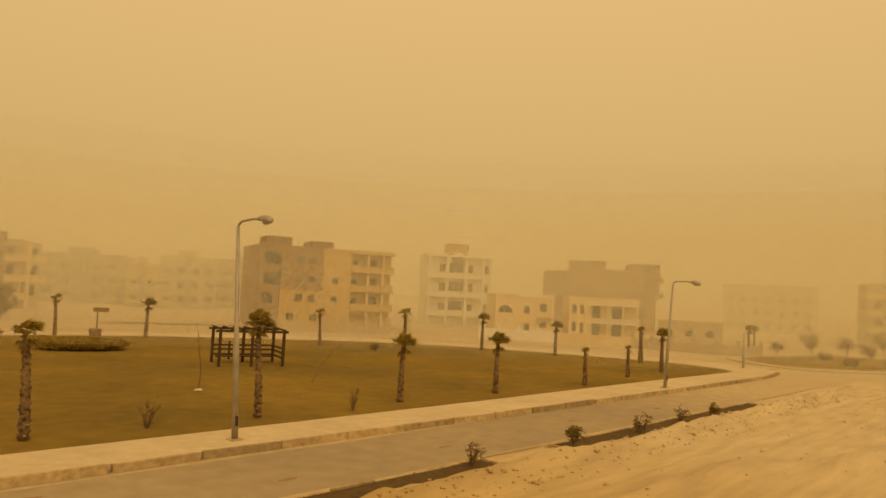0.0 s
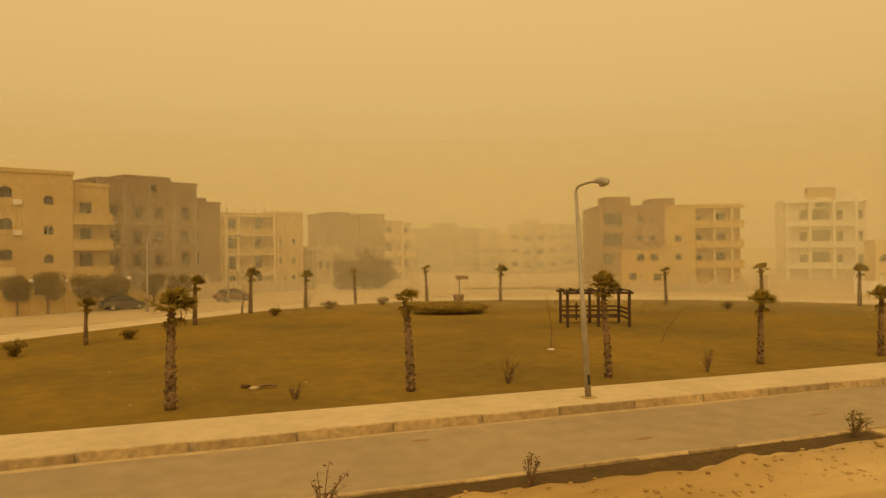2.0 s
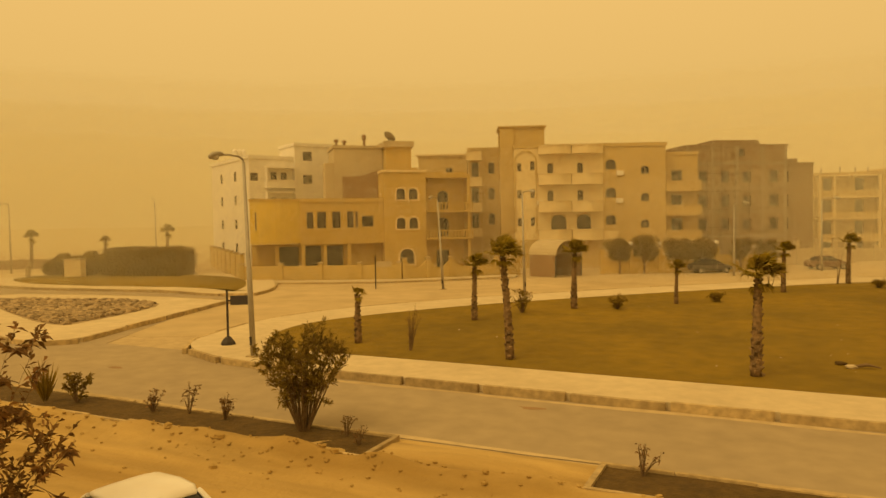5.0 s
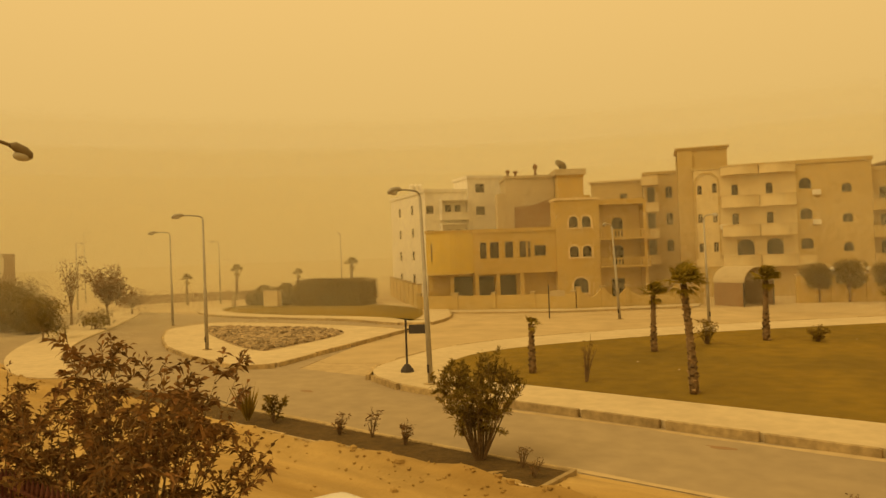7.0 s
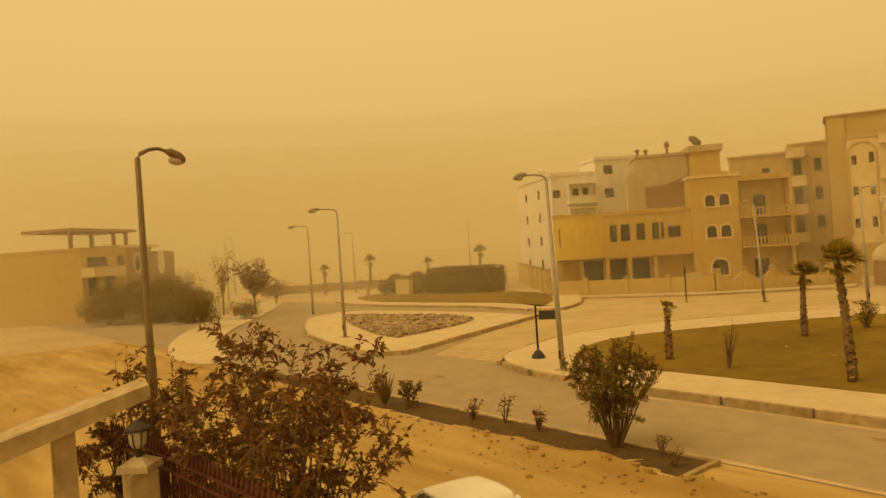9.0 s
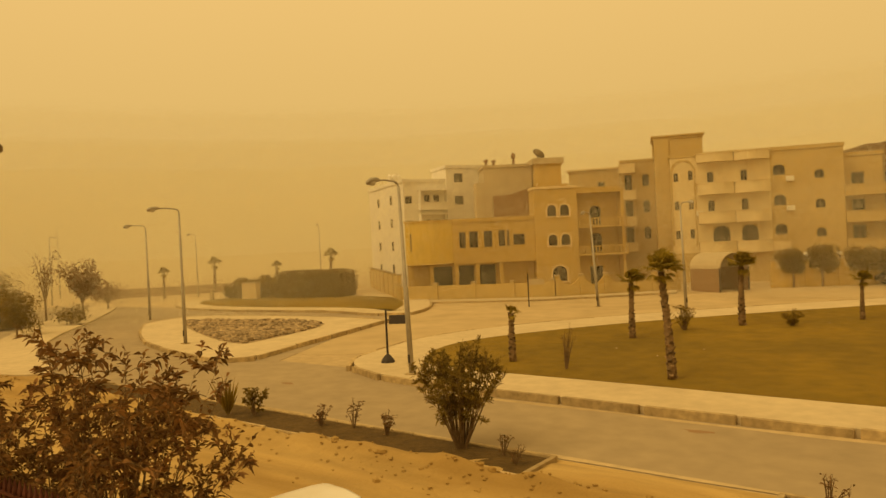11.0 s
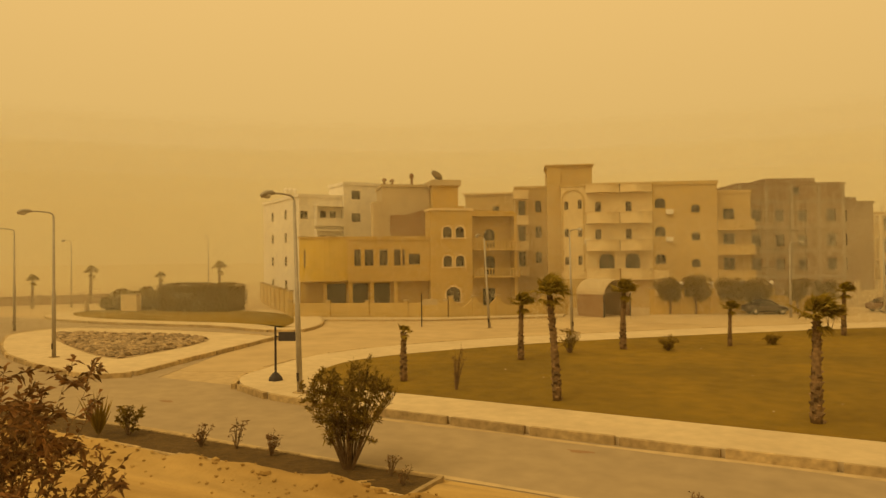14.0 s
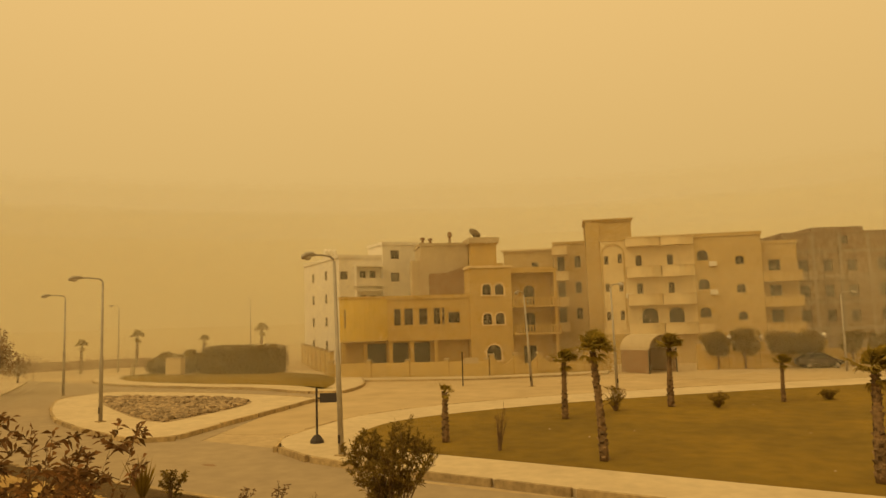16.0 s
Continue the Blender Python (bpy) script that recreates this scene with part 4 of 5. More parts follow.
tagged(part("sand_drift", sand_edge, SAND, smooth=True), "thin drifts of sand along both road edges", "sand", kind="stuff")


patches = Shape()
random.seed(3)
for x, y, r in ((20.3, 18.4, 0.45), (12.9, 18.0, 0.4), (6.5, 20.3, 0.35), (-6.8, 20.4, 0.5), (30.0, 18.9, 0.4), (-24.5, 20.0, 0.5), (38.0, 18.4, 0.5)):
    ring_ = [(x + r * random.uniform(0.3, 0.8) * math.cos(a) * 1.4, y + r * random.uniform(0.15, 0.4) * math.sin(a)) for a in [0.7 * i for i in range(9)]]
    patches.prism(ring_, 0.0, 0.024)
tagged(part("road_patch", patches, UMBER), "dark worn spots in the asphalt", "road patch", kind="stuff")


# ---------------------------------------------------------------- planters
def planter(x0, x1):
    root = thing("planter_bed", "sunken dark soil planter bed edged with stone", "planter", pose(x0, 14.3, 0))
    w = x1 - x0
    part("soil", Shape().box(0.12, 0.12, -0.05, w - 0.12, 1.68, 0.10), SOIL, root)
    n = int(w / 1.6)
    edge = Shape().box(0, 0, -0.1, w / n - 0.03, 0.14, 0.16).mesh("edge_stone", KERB, bevel=0.015)
    for i in range(n):
        for y in (0.0, 1.66):
            part("edge_stone", edge, KERB, root, at=pose(i * w / n, y + random.uniform(-0.03, 0.03), random.uniform(-0.05, 0.01)))
    cross = Shape().box(0, 0.16, -0.1, 0.14, 1.64, 0.17)
    part("end_stone", cross, KERB, root)
    part("end_stone", cross.mesh("end_stone", KERB), KERB, root, at=pose(w - 0.14, 0, 0))
    return root


for a, b in ((-33.5, -9.0), (-3.7, 19.6), (23.6, 45.2)):
    planter(a, b)


# ---------------------------------------------------------------- street lamps
def street_lamp(x, y, z, height, turn, arm=2.0, lean=(0, 0), label="grey metal street lamp with a curved arm", base=True, drop=0.0, mat=None):
    mat = mat or METAL
    root = thing("street_lamp", label, "street lamp", pose(x, y, z, lean[0], lean[1], turn), "street lamps round the park")
    part("pole", Shape().tube([(0, 0, 0), (0, 0, height * 0.45), (0, 0, height * 0.46), (0, 0, height - 0.1)], [0.12, 0.11, 0.085, 0.06], 10), mat, root, smooth=True)
    curve = [(0, 0, height - 0.12), (0, -0.06, height), (0, -0.25, height + 0.10), (0, -arm * 0.45, height + 0.14), (0, -arm * 0.7, height + 0.11 - drop * 0.4)]
    part("arm", Shape().tube(curve, [0.055, 0.05, 0.045, 0.04, 0.04], 8), mat, root, smooth=True)
    head = part("lamp_head", Shape().tube([(0, -arm * 0.62, height + 0.12 - drop * 0.3), (0, -arm * 0.72, height + 0.14 - drop * 0.6), (0, -arm * 0.9, height + 0.08 - drop), (0, -arm, height - drop), (0, -arm - 0.05, height - 0.03 - drop)],
                                          [0.06, 0.12, 0.15, 0.12, 0.03], 10, 0.75), mat, root, smooth=True)
    part("lens", Shape().blob((0, -arm * 0.86, height - drop), (0.12, 0.2, 0.12), 0.0, 6, 10), LENS, head, "milky lamp glass", smooth=True)
    if base:
        part("base_plate", Shape().box(-0.22, -0.22, 0, 0.22, 0.22, 0.05), KERB, root)
        part("hatch", Shape().box(-0.05, -0.135, 0.5, 0.05, -0.105, 0.85), DARKMETAL, root)
    return root


street_lamp(13.8, 22.65, 0.27, 7.72, 0, 2.1, (-1.5, -2.5))
street_lamp(46.0, 21.75, 0.27, 7.2, 0, 1.9, (2.4, 1.2))
street_lamp(-19.8, 22.9, 0.27, 8.2, 0, 1.9, (0.8, -1.0))
street_lamp(-40.7, 25.2, 0.24, 8.5, 0, 2.1)
street_lamp(-62.2, 35.0, 0.02, 8.7, 0, 2.1)
street_lamp(-16.4, 5.05, 0.0, 8.36, 180, 1.02, (0, 0), "street lamp with a dark stained pole by the fence", drop=0.12, mat=STAINED)
street_lamp(-25.6, 53.5, 0.0, 7.7, 0, 1.5, (0, -3.0), "leaning pale street lamp beside the villa wall")
street_lamp(-18.2, 53.0, 0.0, 7.9, 60, 1.4, (0, -1.0), "pale street lamp at the far road edge")
street_lamp(-3.9, 73.5, 0.0, 7.0, 90, 1.3, (0, 0), "pale street lamp before the brick block")
street_lamp(4.0, 82.0, 0.0, 7.4, 80, 1.6, (0, -1.5), "pale street lamp before the brick block")
street_lamp(17.0, 104.0, 0.0, 5.6, 90, 1.4, (0, 0), "faint street lamp far down the road")
street_lamp(-88.2, 57.0, 0.0, 8.7, 30, 2.4, (0, 0), "faint street lamp in the dust")
street_lamp(-81.4, 74.0, 0.0, 9.6, 30, 1.2, (0, 0), "faint street lamp in the dust")
street_lamp(-101.3, 43.0, 0.0, 9.2, 210, 1.4, (0, 0), "faint street lamp in the dust")
street_lamp(-119.2, 51.9, 0.0, 11.6, 210, 1.6, (0, 0), "faint street lamp in the dust")
street_lamp(70.0, 25.2, 0.27, 3.4, 30, 0.8, (0, 0), "short pale lamp post at the road bend")


def road_sign(x, y):
    root = thing("road_sign", "dark direction sign on a post with a concrete foot", "sign", pose(x, y, 0.27, 0, 0, 30))
    part("post", Shape().tube([(0, 0, 0.2), (0, 0, 2.5)], [0.055, 0.05], 8), DARKMETAL, root)
    part("foot", Shape().tube([(0, 0, 0), (0, 0, 0.14), (0, 0, 0.36)], [0.34, 0.30, 0.12], 8), DARKMETAL, root)
    board = part("board", Shape().upright([(0.15, 1.82), (0.95, 1.82), (1.12, 2.03), (0.95, 2.25), (0.15, 2.25)], -0.03, 0.03), SIGNFACE, root, "dark board pointed at one end")
    part("bracket", Shape().box(0.0, -0.025, 2.0, 0.16, 0.025, 2.06), DARKMETAL, root)
    return root


road_sign(-22.9, 24.8)
small_sign = thing("notice_sign", "small pale notice board on a thin post", "sign", pose(-31.5, 52.3, 0, 0, 0, 30))
part("post", Shape().tube([(0, 0, 0), (0, 0, 2.9)], [0.05, 0.05], 6), DARKMETAL, small_sign)
part("board", Shape().box(0.1, -0.03, 1.9, 1.4, 0.03, 2.4), PALE, small_sign)


# ---------------------------------------------------------------- palms
def palm_parts(seed, height, crown, lean, leaves, skirt):
    """Trunk ringed with cut leaf bases, and a crown of fan leaves pressed over by the wind."""
    rng = random.Random(seed)
    trunk, boots, fans = Shape(), Shape(), Shape()
    spine = [Vector((lean * (k / 8) ** 1.6 * height, 0.02 * math.sin(k), height * k / 8)) for k in range(9)]
    trunk.tube(spine, [0.15 - 0.085 * k / 8 + 0.015 * (k % 2) for k in range(9)], 9)
    for k in range(int(height * 26)):
        t = k / (height * 26)
        p = spine[0].lerp(spine[-1], t)
        p.x = lean * t ** 1.6 * height
        a = k * 2.39996
        r = 0.135 - 0.075 * t
        out = Vector((math.cos(a), math.sin(a), 0))
        side = Vector((-out.y, out.x, 0)) * rng.uniform(0.05, 0.085)
        q = p + out * r
        tip = q + out * rng.uniform(0.04, 0.10) + Vector((0, 0, rng.uniform(0.06, 0.15)))
        boots.add([q - side, q + side, tip + side * 0.5, tip - side * 0.5, q + Vector((0, 0, 0.12)) - side, q + Vector((0, 0, 0.12)) + side], [(0, 1, 2, 3), (3, 2, 5, 4), (0, 3, 4), (1, 5, 2)])
    top = spine[-1]
    for k in range(leaves):
        a = k * 2.39996 + rng.uniform(-0.2, 0.2)
        e = radians(rng.uniform(5, 80)) if k >= skirt else radians(rng.uniform(-70, -20))
        d = Vector((math.cos(a) * math.cos(e), math.sin(a) * math.cos(e), math.sin(e)))
        d = (d + Vector((0.35, -0.1, 0.05))).normalized()
        size = crown * rng.uniform(0.8, 1.15) * (0.7 if k < skirt else 1.0)
        hub = top + d * size * 0.42
        n_ = d.cross(Vector((0, 0, 1)))
        side = n_.normalized() if n_.length > 1e-3 else Vector((1, 0, 0))
        up = side.cross(d)
        fans.add([top - side * 0.02, top + side * 0.02, hub + side * 0.015, hub - side * 0.015], [(0, 1, 2, 3)])
        for j in range(11):
            b = radians(-75 + 15 * j)
            v = d * math.cos(b) + side * math.sin(b)
            ln = size * (0.62 - 0.12 * abs(b))
            tip = hub + v * ln + Vector((0.10 * size, 0, -0.16 * size * rng.uniform(0.3, 1.2)))
            mid_ = hub + v * ln * 0.55 + up * 0.03
            w = (up.cross(v)).normalized() * 0.045 * size
            fans.add([hub, mid_ - w, tip, mid_ + w], [(0, 1, 2, 3)])
    return trunk.mesh("trunk", BARK, True), boots.mesh("bark", BARK), fans.mesh("crown", FROND)


PALM_KINDS = {}
for name_, args in (("tall", (1, 3.65, 0.85, -0.06, 36, 6)), ("full", (2, 2.7, 0.85, 0.02, 36, 4)), ("bare", (3, 3.0, 0.75, -0.05, 18, 5)), ("stub", (4, 2.0, 0.5, 0.0, 13, 3))):
    PALM_KINDS[name_] = palm_parts(*args), args[1] + 0.5 * args[2]


def palm(x, y, height, kind, turn, label):
    (tr, bo, fr), h = PALM_KINDS[kind]
    root = thing("palm_tree", label, "palm tree", pose(x * 0.981, y * 0.981, 0.27, 0, 0, turn) @ Matrix.Scale(height / h, 4), "palms on the lawn")
    part("trunk", tr, BARK, root)
    part("bark", bo, BARK, root)
    part("crown", fr, FROND, root)
    return root


for x, y, h, k in ((-9.8, 26.6, 4.55, "tall"), (-0.7, 26.8, 3.9, "full"), (8.2, 26.7, 3.85, "bare"), (17.1, 26.4, 4.2, "tall"), (25.7, 26.6, 3.2, "full"), (33.1, 26.2, 3.25, "full")):
    palm(x, y, h, k, random.uniform(-15, 15), "young palm with a rough stubby trunk on the lawn")
palm(-17.7, 27.7, 2.45, "stub", 0, "stunted palm stump with withered fronds")
for x, y, h in ((42.2, 25.7, 2.4), (50.6, 27.0, 2.3), (64.3, 33.0, 3.3)):
    palm(x, y, h, "stub", 20, "stunted palm with withered fronds on the lawn")
for x, y, h, k in ((-15.5, 36.4, 3.4, "full"), (-11.6, 43.2, 3.9, "full"), (-6.0, 47.5, 2.6, "full"), (0.3, 57.0, 3.4, "full"), (5.1, 65.7, 3.7, "full"), (10.7, 70.0, 3.3, "full"), (16.3, 72.6, 3.4, "bare"),
                   (24.2, 72.6, 3.7, "bare"), (31.5, 69.4, 3.5, "full"), (43.6, 57.1, 3.5, "bare"), (47.0, 48.4, 4.0, "bare"), (58.6, 48.5, 3.6, "full"), (61.8, 41.3, 3.2, "full"), (57.4, 27.5, 3.4, "full")):
    palm(x, y, h, k, random.uniform(-20, 20), "small wind-bent palm near the far lawn edge")
for x, y, h in ((-85.7, 68.9, 3.9), (-80.4, 75.1, 5.2), (-91.1, 61.7, 4.8), (-88.5, 52.0, 3.9), (94.5, 33.4, 3.4), (104, 36, 3.2)):
    palm(x, y, h, "full", 0, "faint palm standing in the dust")


# ---------------------------------------------------------------- shrubs, hedges and trees
def shrub(x, y, z, height, spread, leaves, mat, label, leaf=(0.10, 0.035), stems=9, seed=0, name="shrub", low=0.15, wind=0.1, rise=0.1):
    """Stems that fork twice, with leaves along the twigs."""
    rng = random.Random(seed)
    root = thing(name, label, "shrub", pose(x, y, z))
    wood, green = Shape(), Shape()
    twigs = []
    for k in range(stems):
        a, out = 2 * math.pi * (k + rng.random()) / stems, rng.uniform(0.25, 1.0)
        tip = Vector((math.cos(a) * out * spread + wind * height, math.sin(a) * out * spread, height * rng.uniform(0.72, 1.0) * (1.08 - 0.38 * out * out)))
        foot = Vector((math.cos(a) * 0.08 * spread, math.sin(a) * 0.08 * spread, 0))
        mid_ = foot.lerp(tip, 0.5) + Vector((0, 0, 0.10 * height))
        wood.tube([foot, mid_, tip], [0.018 * height / 2 + 0.008, 0.012, 0.004], 5)
        for j in range(6):
            t = low + (1 - low) * rng.random()
            p = foot.lerp(mid_, 2 * t) if t < 0.5 else mid_.lerp(tip, 2 * t - 1)
            d = Vector((rng.gauss(0, 1), rng.gauss(0, 1), rng.gauss(0.6, 0.8))).normalized() * rng.uniform(0.14, 0.3) * (spread + 0.3 * height) * 0.7
            wood.tube([p, p + d * 0.6 + Vector((0, 0, 0.03)), p + d], [0.007, 0.005, 0.003], 4)
            twigs.append((p, p + d))
        twigs.append((mid_, tip))
    for _ in range(leaves):
        p, q = twigs[rng.randrange(len(twigs))]
        t = rng.uniform(0.25, 1.05)
        d = Vector((rng.gauss(0, 1), rng.gauss(0, 1), rng.gauss(rise, 0.8))) + (q - p).normalized()
        random.seed(rng.random())
        green.leaf(p.lerp(q, t) + Vector((rng.gauss(0, 0.02), rng.gauss(0, 0.02), 0)), d, leaf[0] * rng.uniform(0.6, 1.3), leaf[1] * rng.uniform(0.7, 1.2), 0.25)
    part("branchwork", wood, TWIG, root)
    if leaves:
        part("foliage", green, mat, root)
    return root


def clipped(name, label, category, at, size, leaves, mat, leaf=0.12, box=False, seed=0, group=""):
    """A clipped bush or hedge: a dark core with leaf clumps all over it, uneven at the edge."""
    rng = random.Random(seed)
    root = thing(name, label, category, at, group)
    core, skin = Shape(), Shape()
    sx, sy, sz = size
    random.seed(seed)
    if box:
        core.box(-sx * 0.94, -sy * 0.9, 0, sx * 0.94, sy * 0.9, sz * 0.93)
    else:
        core.blob((0, 0, sz * 0.5), (sx * 0.86, sy * 0.86, sz * 0.5), 0.12, 7, 12)
    for _ in range(leaves):
        if box:
            f = rng.random()
            if f < 0.55:
                p = Vector((rng.uniform(-sx, sx), -sy, rng.uniform(0, sz)))
            elif f < 0.8:
                p = Vector((rng.uniform(-sx, sx), rng.uniform(-sy, sy), sz))
            else:
                p = Vector((rng.choice((-sx, sx)), rng.uniform(-sy, sy), rng.uniform(0, sz)))
            p += Vector((rng.gauss(0, 0.05), rng.gauss(0, 0.08), rng.gauss(0, 0.08) + 0.12 * noise.noise(p * 0.8)))
            n_ = Vector((rng.gauss(0, 1), rng.gauss(-0.5, 1), rng.gauss(0.3, 1)))
        else:
            a, c = rng.uniform(0, 2 * math.pi), rng.uniform(-0.95, 1)
            s_ = math.sqrt(1 - c * c)
            w = 0.9 + 0.16 * noise.noise(Vector((3 * math.cos(a) * s_, 3 * math.sin(a) * s_, 3 * c + seed))) + rng.gauss(0, 0.05)
            p = Vector((sx * s_ * math.cos(a) * w, sy * s_ * math.sin(a) * w, sz * 0.5 * (1 + c * w)))
            n_ = Vector((s_ * math.cos(a), s_ * math.sin(a), c)) + Vector((rng.gauss(0, 0.8), rng.gauss(0, 0.8), rng.gauss(0, 0.8)))
        random.seed(rng.random())
        skin.leaf(p, n_, leaf * rng.uniform(0.6, 1.4), leaf * 0.5 * rng.uniform(0.7, 1.3), 0.2)
    part("core", core, mat, root)
    part("foliage", skin, mat, root)
    return root


def tree(x, y, height, spread, leaves, label, trunk=0.16, mat=LEAF, leaf=0.22, seed=0, base=0.35, low=0.5):
    rng = random.Random(seed)
    root = thing("tree", label, "tree", pose(x, y, 0))
    wood, green = Shape(), Shape()
    fork = Vector((0, 0, height * base))
    wood.tube([(0, 0, 0), fork * 0.6 + Vector((0.05, 0, 0)), fork], [trunk, trunk * 0.8, trunk * 0.65], 8)
    clumps = []
    for k in range(14):
        a = 2 * math.pi * (k + rng.random() * 0.6) / 9
        tip = Vector((math.cos(a) * spread * rng.uniform(0.35, 0.85), math.sin(a) * spread * rng.uniform(0.35, 0.85), height * rng.uniform(low, 0.92)))
        wood.tube([fork * rng.uniform(0.75, 1.0), fork.lerp(tip, 0.5) + Vector((0, 0, 0.2)), tip], [trunk * 0.4, trunk * 0.25, 0.02], 5)
        clumps += [(tip, spread * rng.uniform(0.28, 0.42)), (fork.lerp(tip, 0.62), spread * rng.uniform(0.25, 0.38))]
    clumps.append((Vector((0, 0, height * 0.82)), spread * 0.45))
    for _ in range(leaves):
        c, r = clumps[rng.randrange(len(clumps))]
        d = Vector((rng.gauss(0, 1), rng.gauss(0, 1), rng.gauss(0, 0.8))).normalized()
        random.seed(rng.random())
        green.leaf(c + d * r * rng.uniform(0.5, 1.05), d + Vector((rng.gauss(0, 0.7), rng.gauss(0, 0.7), rng.gauss(0, 0.7))), leaf * rng.uniform(0.6, 1.3), leaf * 0.5, 0.3)
    part("trunk", wood, BARK, root)
    part("crown", green, mat, root)
    return root


# planter plants
shrub(-11.8, 15.6, 0.1, 2.85, 1.6, 7500, LEAF, "dense dark green oleander shrub in the planter", (0.2, 0.036), 34, 11, low=0.28, wind=0.0, rise=1.3)
shrub(-20.6, 15.3, 0.1, 1.1, 0.55, 900, LEAF, "small round dark shrub in the planter", (0.12, 0.05), 9, 12)
for k, (x, y, h, s, n) in enumerate(((-17.3, 15.4, 0.7, 0.35, 170), (-16.1, 15.7, 1.0, 0.28, 120), (-14.6, 15.6, 0.75, 0.3, 220), (-10.4, 15.6, 0.7, 0.22, 40), (-2.7, 15.7, 0.75, 0.38, 70),
                                     (2.7, 15.4, 1.05, 0.55, 90), (7.6, 15.1, 0.8, 0.4, 90), (-9.7, 15.1, 0.55, 0.25, 40))):
    shrub(x, y, 0.1, h, s, n, DUSTLEAF, "sparse dusty seedling shrub in the planter", (0.10, 0.035), 8, 20 + k)
for k, (x, y, h, s, n) in enumerate(((18.6, 15.6, 0.75, 0.55, 120), (24.3, 15.2, 0.85, 0.45, 420), (29.7, 15.2, 0.75, 0.6, 220), (34.4, 15.4, 0.7, 0.5, 140), (37.2, 14.9, 0.8, 0.3, 380))):
    shrub(x, y, 0.1, h, s, n, LEAF, "low dusty shrub in the planter bed", (0.16, 0.05), 10, 40 + k)
spiky = thing("yucca", "tuft of long pale spiky leaves in the planter", "plant", pose(-21.6, 14.9, 0.1))
blades = Shape()
for k in range(60):
    a, e = random.uniform(0, 6.28), radians(random.uniform(66, 89))
    blades.leaf(Vector((0.05 * math.cos(a), 0.05 * math.sin(a), 0)), Vector((math.cos(a) * math.cos(e), math.sin(a) * math.cos(e), math.sin(e))), random.uniform(0.9, 1.6), 0.05, 0.06)
part("foliage", blades, BLADE, spiky)

# on the lawn
for k, (x, y, h, s, n) in enumerate(((12.4, 26.6, 1.2, 0.6, 120), (-14.5, 26.9, 1.9, 0.45, 130), (3.7, 26.9, 0.65, 0.45, 70), (21.8, 25.7, 1.1, 0.35, 60))):
    shrub(x * 0.981, y * 0.981, 0.27, h, s, n, DUSTLEAF, "thin leafless shrub on the dry lawn", (0.10, 0.03), 12, 60 + k)
for k, (x, y, s, h) in enumerate(((-14.0, 40.3, 0.75, 1.55), (-9.0, 43.7, 0.65, 0.95), (-3.7, 49.4, 0.55, 0.7), (6.9, 62.3, 0.6, 0.75), (12.6, 67.4, 0.9, 0.75), (18.5, 69.8, 0.75, 0.85), (46.0, 51.5, 0.6, 0.6))):
    shrub(x * 0.981, y * 0.981, 0.25, h * 0.95, s, 700, BLADE, "rounded dusty shrub on the lawn edge", (0.15, 0.05), 18, 80 + k, wind=0.0)
clipped("shrub", "low oval clipped hedge bed on the lawn", "hedge", pose(20.8, 56.7, 0.25, 0, 0, -20), (3.6, 2.0, 0.95), 2200, BLADE, 0.16, seed=95)
sapling = thing("sapling", "bare crooked sapling stake on the lawn", "sapling", pose(18.4, 34.0, 0.27))
part("stem", Shape().tube([(0, 0, 0), (0.08, 0, 1.0), (-0.1, 0, 2.1), (-0.22, 0, 3.0)], [0.035, 0.03, 0.024, 0.015], 6), TWIG, sapling)
part("root_collar", Shape().blob((0, 0, 0.03), (0.22, 0.16, 0.07), 0.2, 4, 8), WHITE, sapling, "pale stone ring")
stake = thing("sapling", "long thin sapling bent over by wind", "sapling", pose(25.4, 33.8, 0.27))
part("stem", Shape().tube([(0, 0, 0), (0.5, 0, 0.9), (1.5, 0, 1.9), (2.9, 0, 2.5)], [0.03, 0.026, 0.02, 0.01], 6), TWIG, stake)
for k, (x, y) in enumerate(((10.6, 68.5), (4.3, 65.0), (-0.6, 58.8), (22.6, 73.0))):
    shrub(x * 0.98, y * 0.98, 0.26, 3.0, 0.7, 0, DUSTLEAF, "bare thin sapling beside the far road", stems=4, seed=100 + k, name="sapling")
debris = thing("debris", "broken palm frond and pale rubble on the lawn", "debris", pose(2.35, 28.8, 0.285))
part("stone", Shape().blob((0, 0, 0.06), (0.2, 0.12, 0.08), 0.25, 5, 8), PALE, debris)
part("stone", Shape().blob((-0.3, 0.5, 0.06), (0.2, 0.12, 0.09), 0.25, 5, 8), SOIL, debris)
part("frond", Shape().tube([(0.1, 0.1, 0.05), (0.5, 0.15, 0.14), (0.95, 0.1, 0.06)], [0.05, 0.07, 0.02], 6), TWIG, debris)
litter = Shape()
for _ in range(28):
    x, y = random.uniform(-18, 50), random.uniform(26, 45)
    r = random.uniform(0.02, 0.06)
    litter.blob((x, y, 0.29), (r, r, r * 0.5), 0.3, 3, 5)
tagged(part("litter", litter, PALE), "pale scraps and stones scattered on the lawn", "litter", kind="stuff")


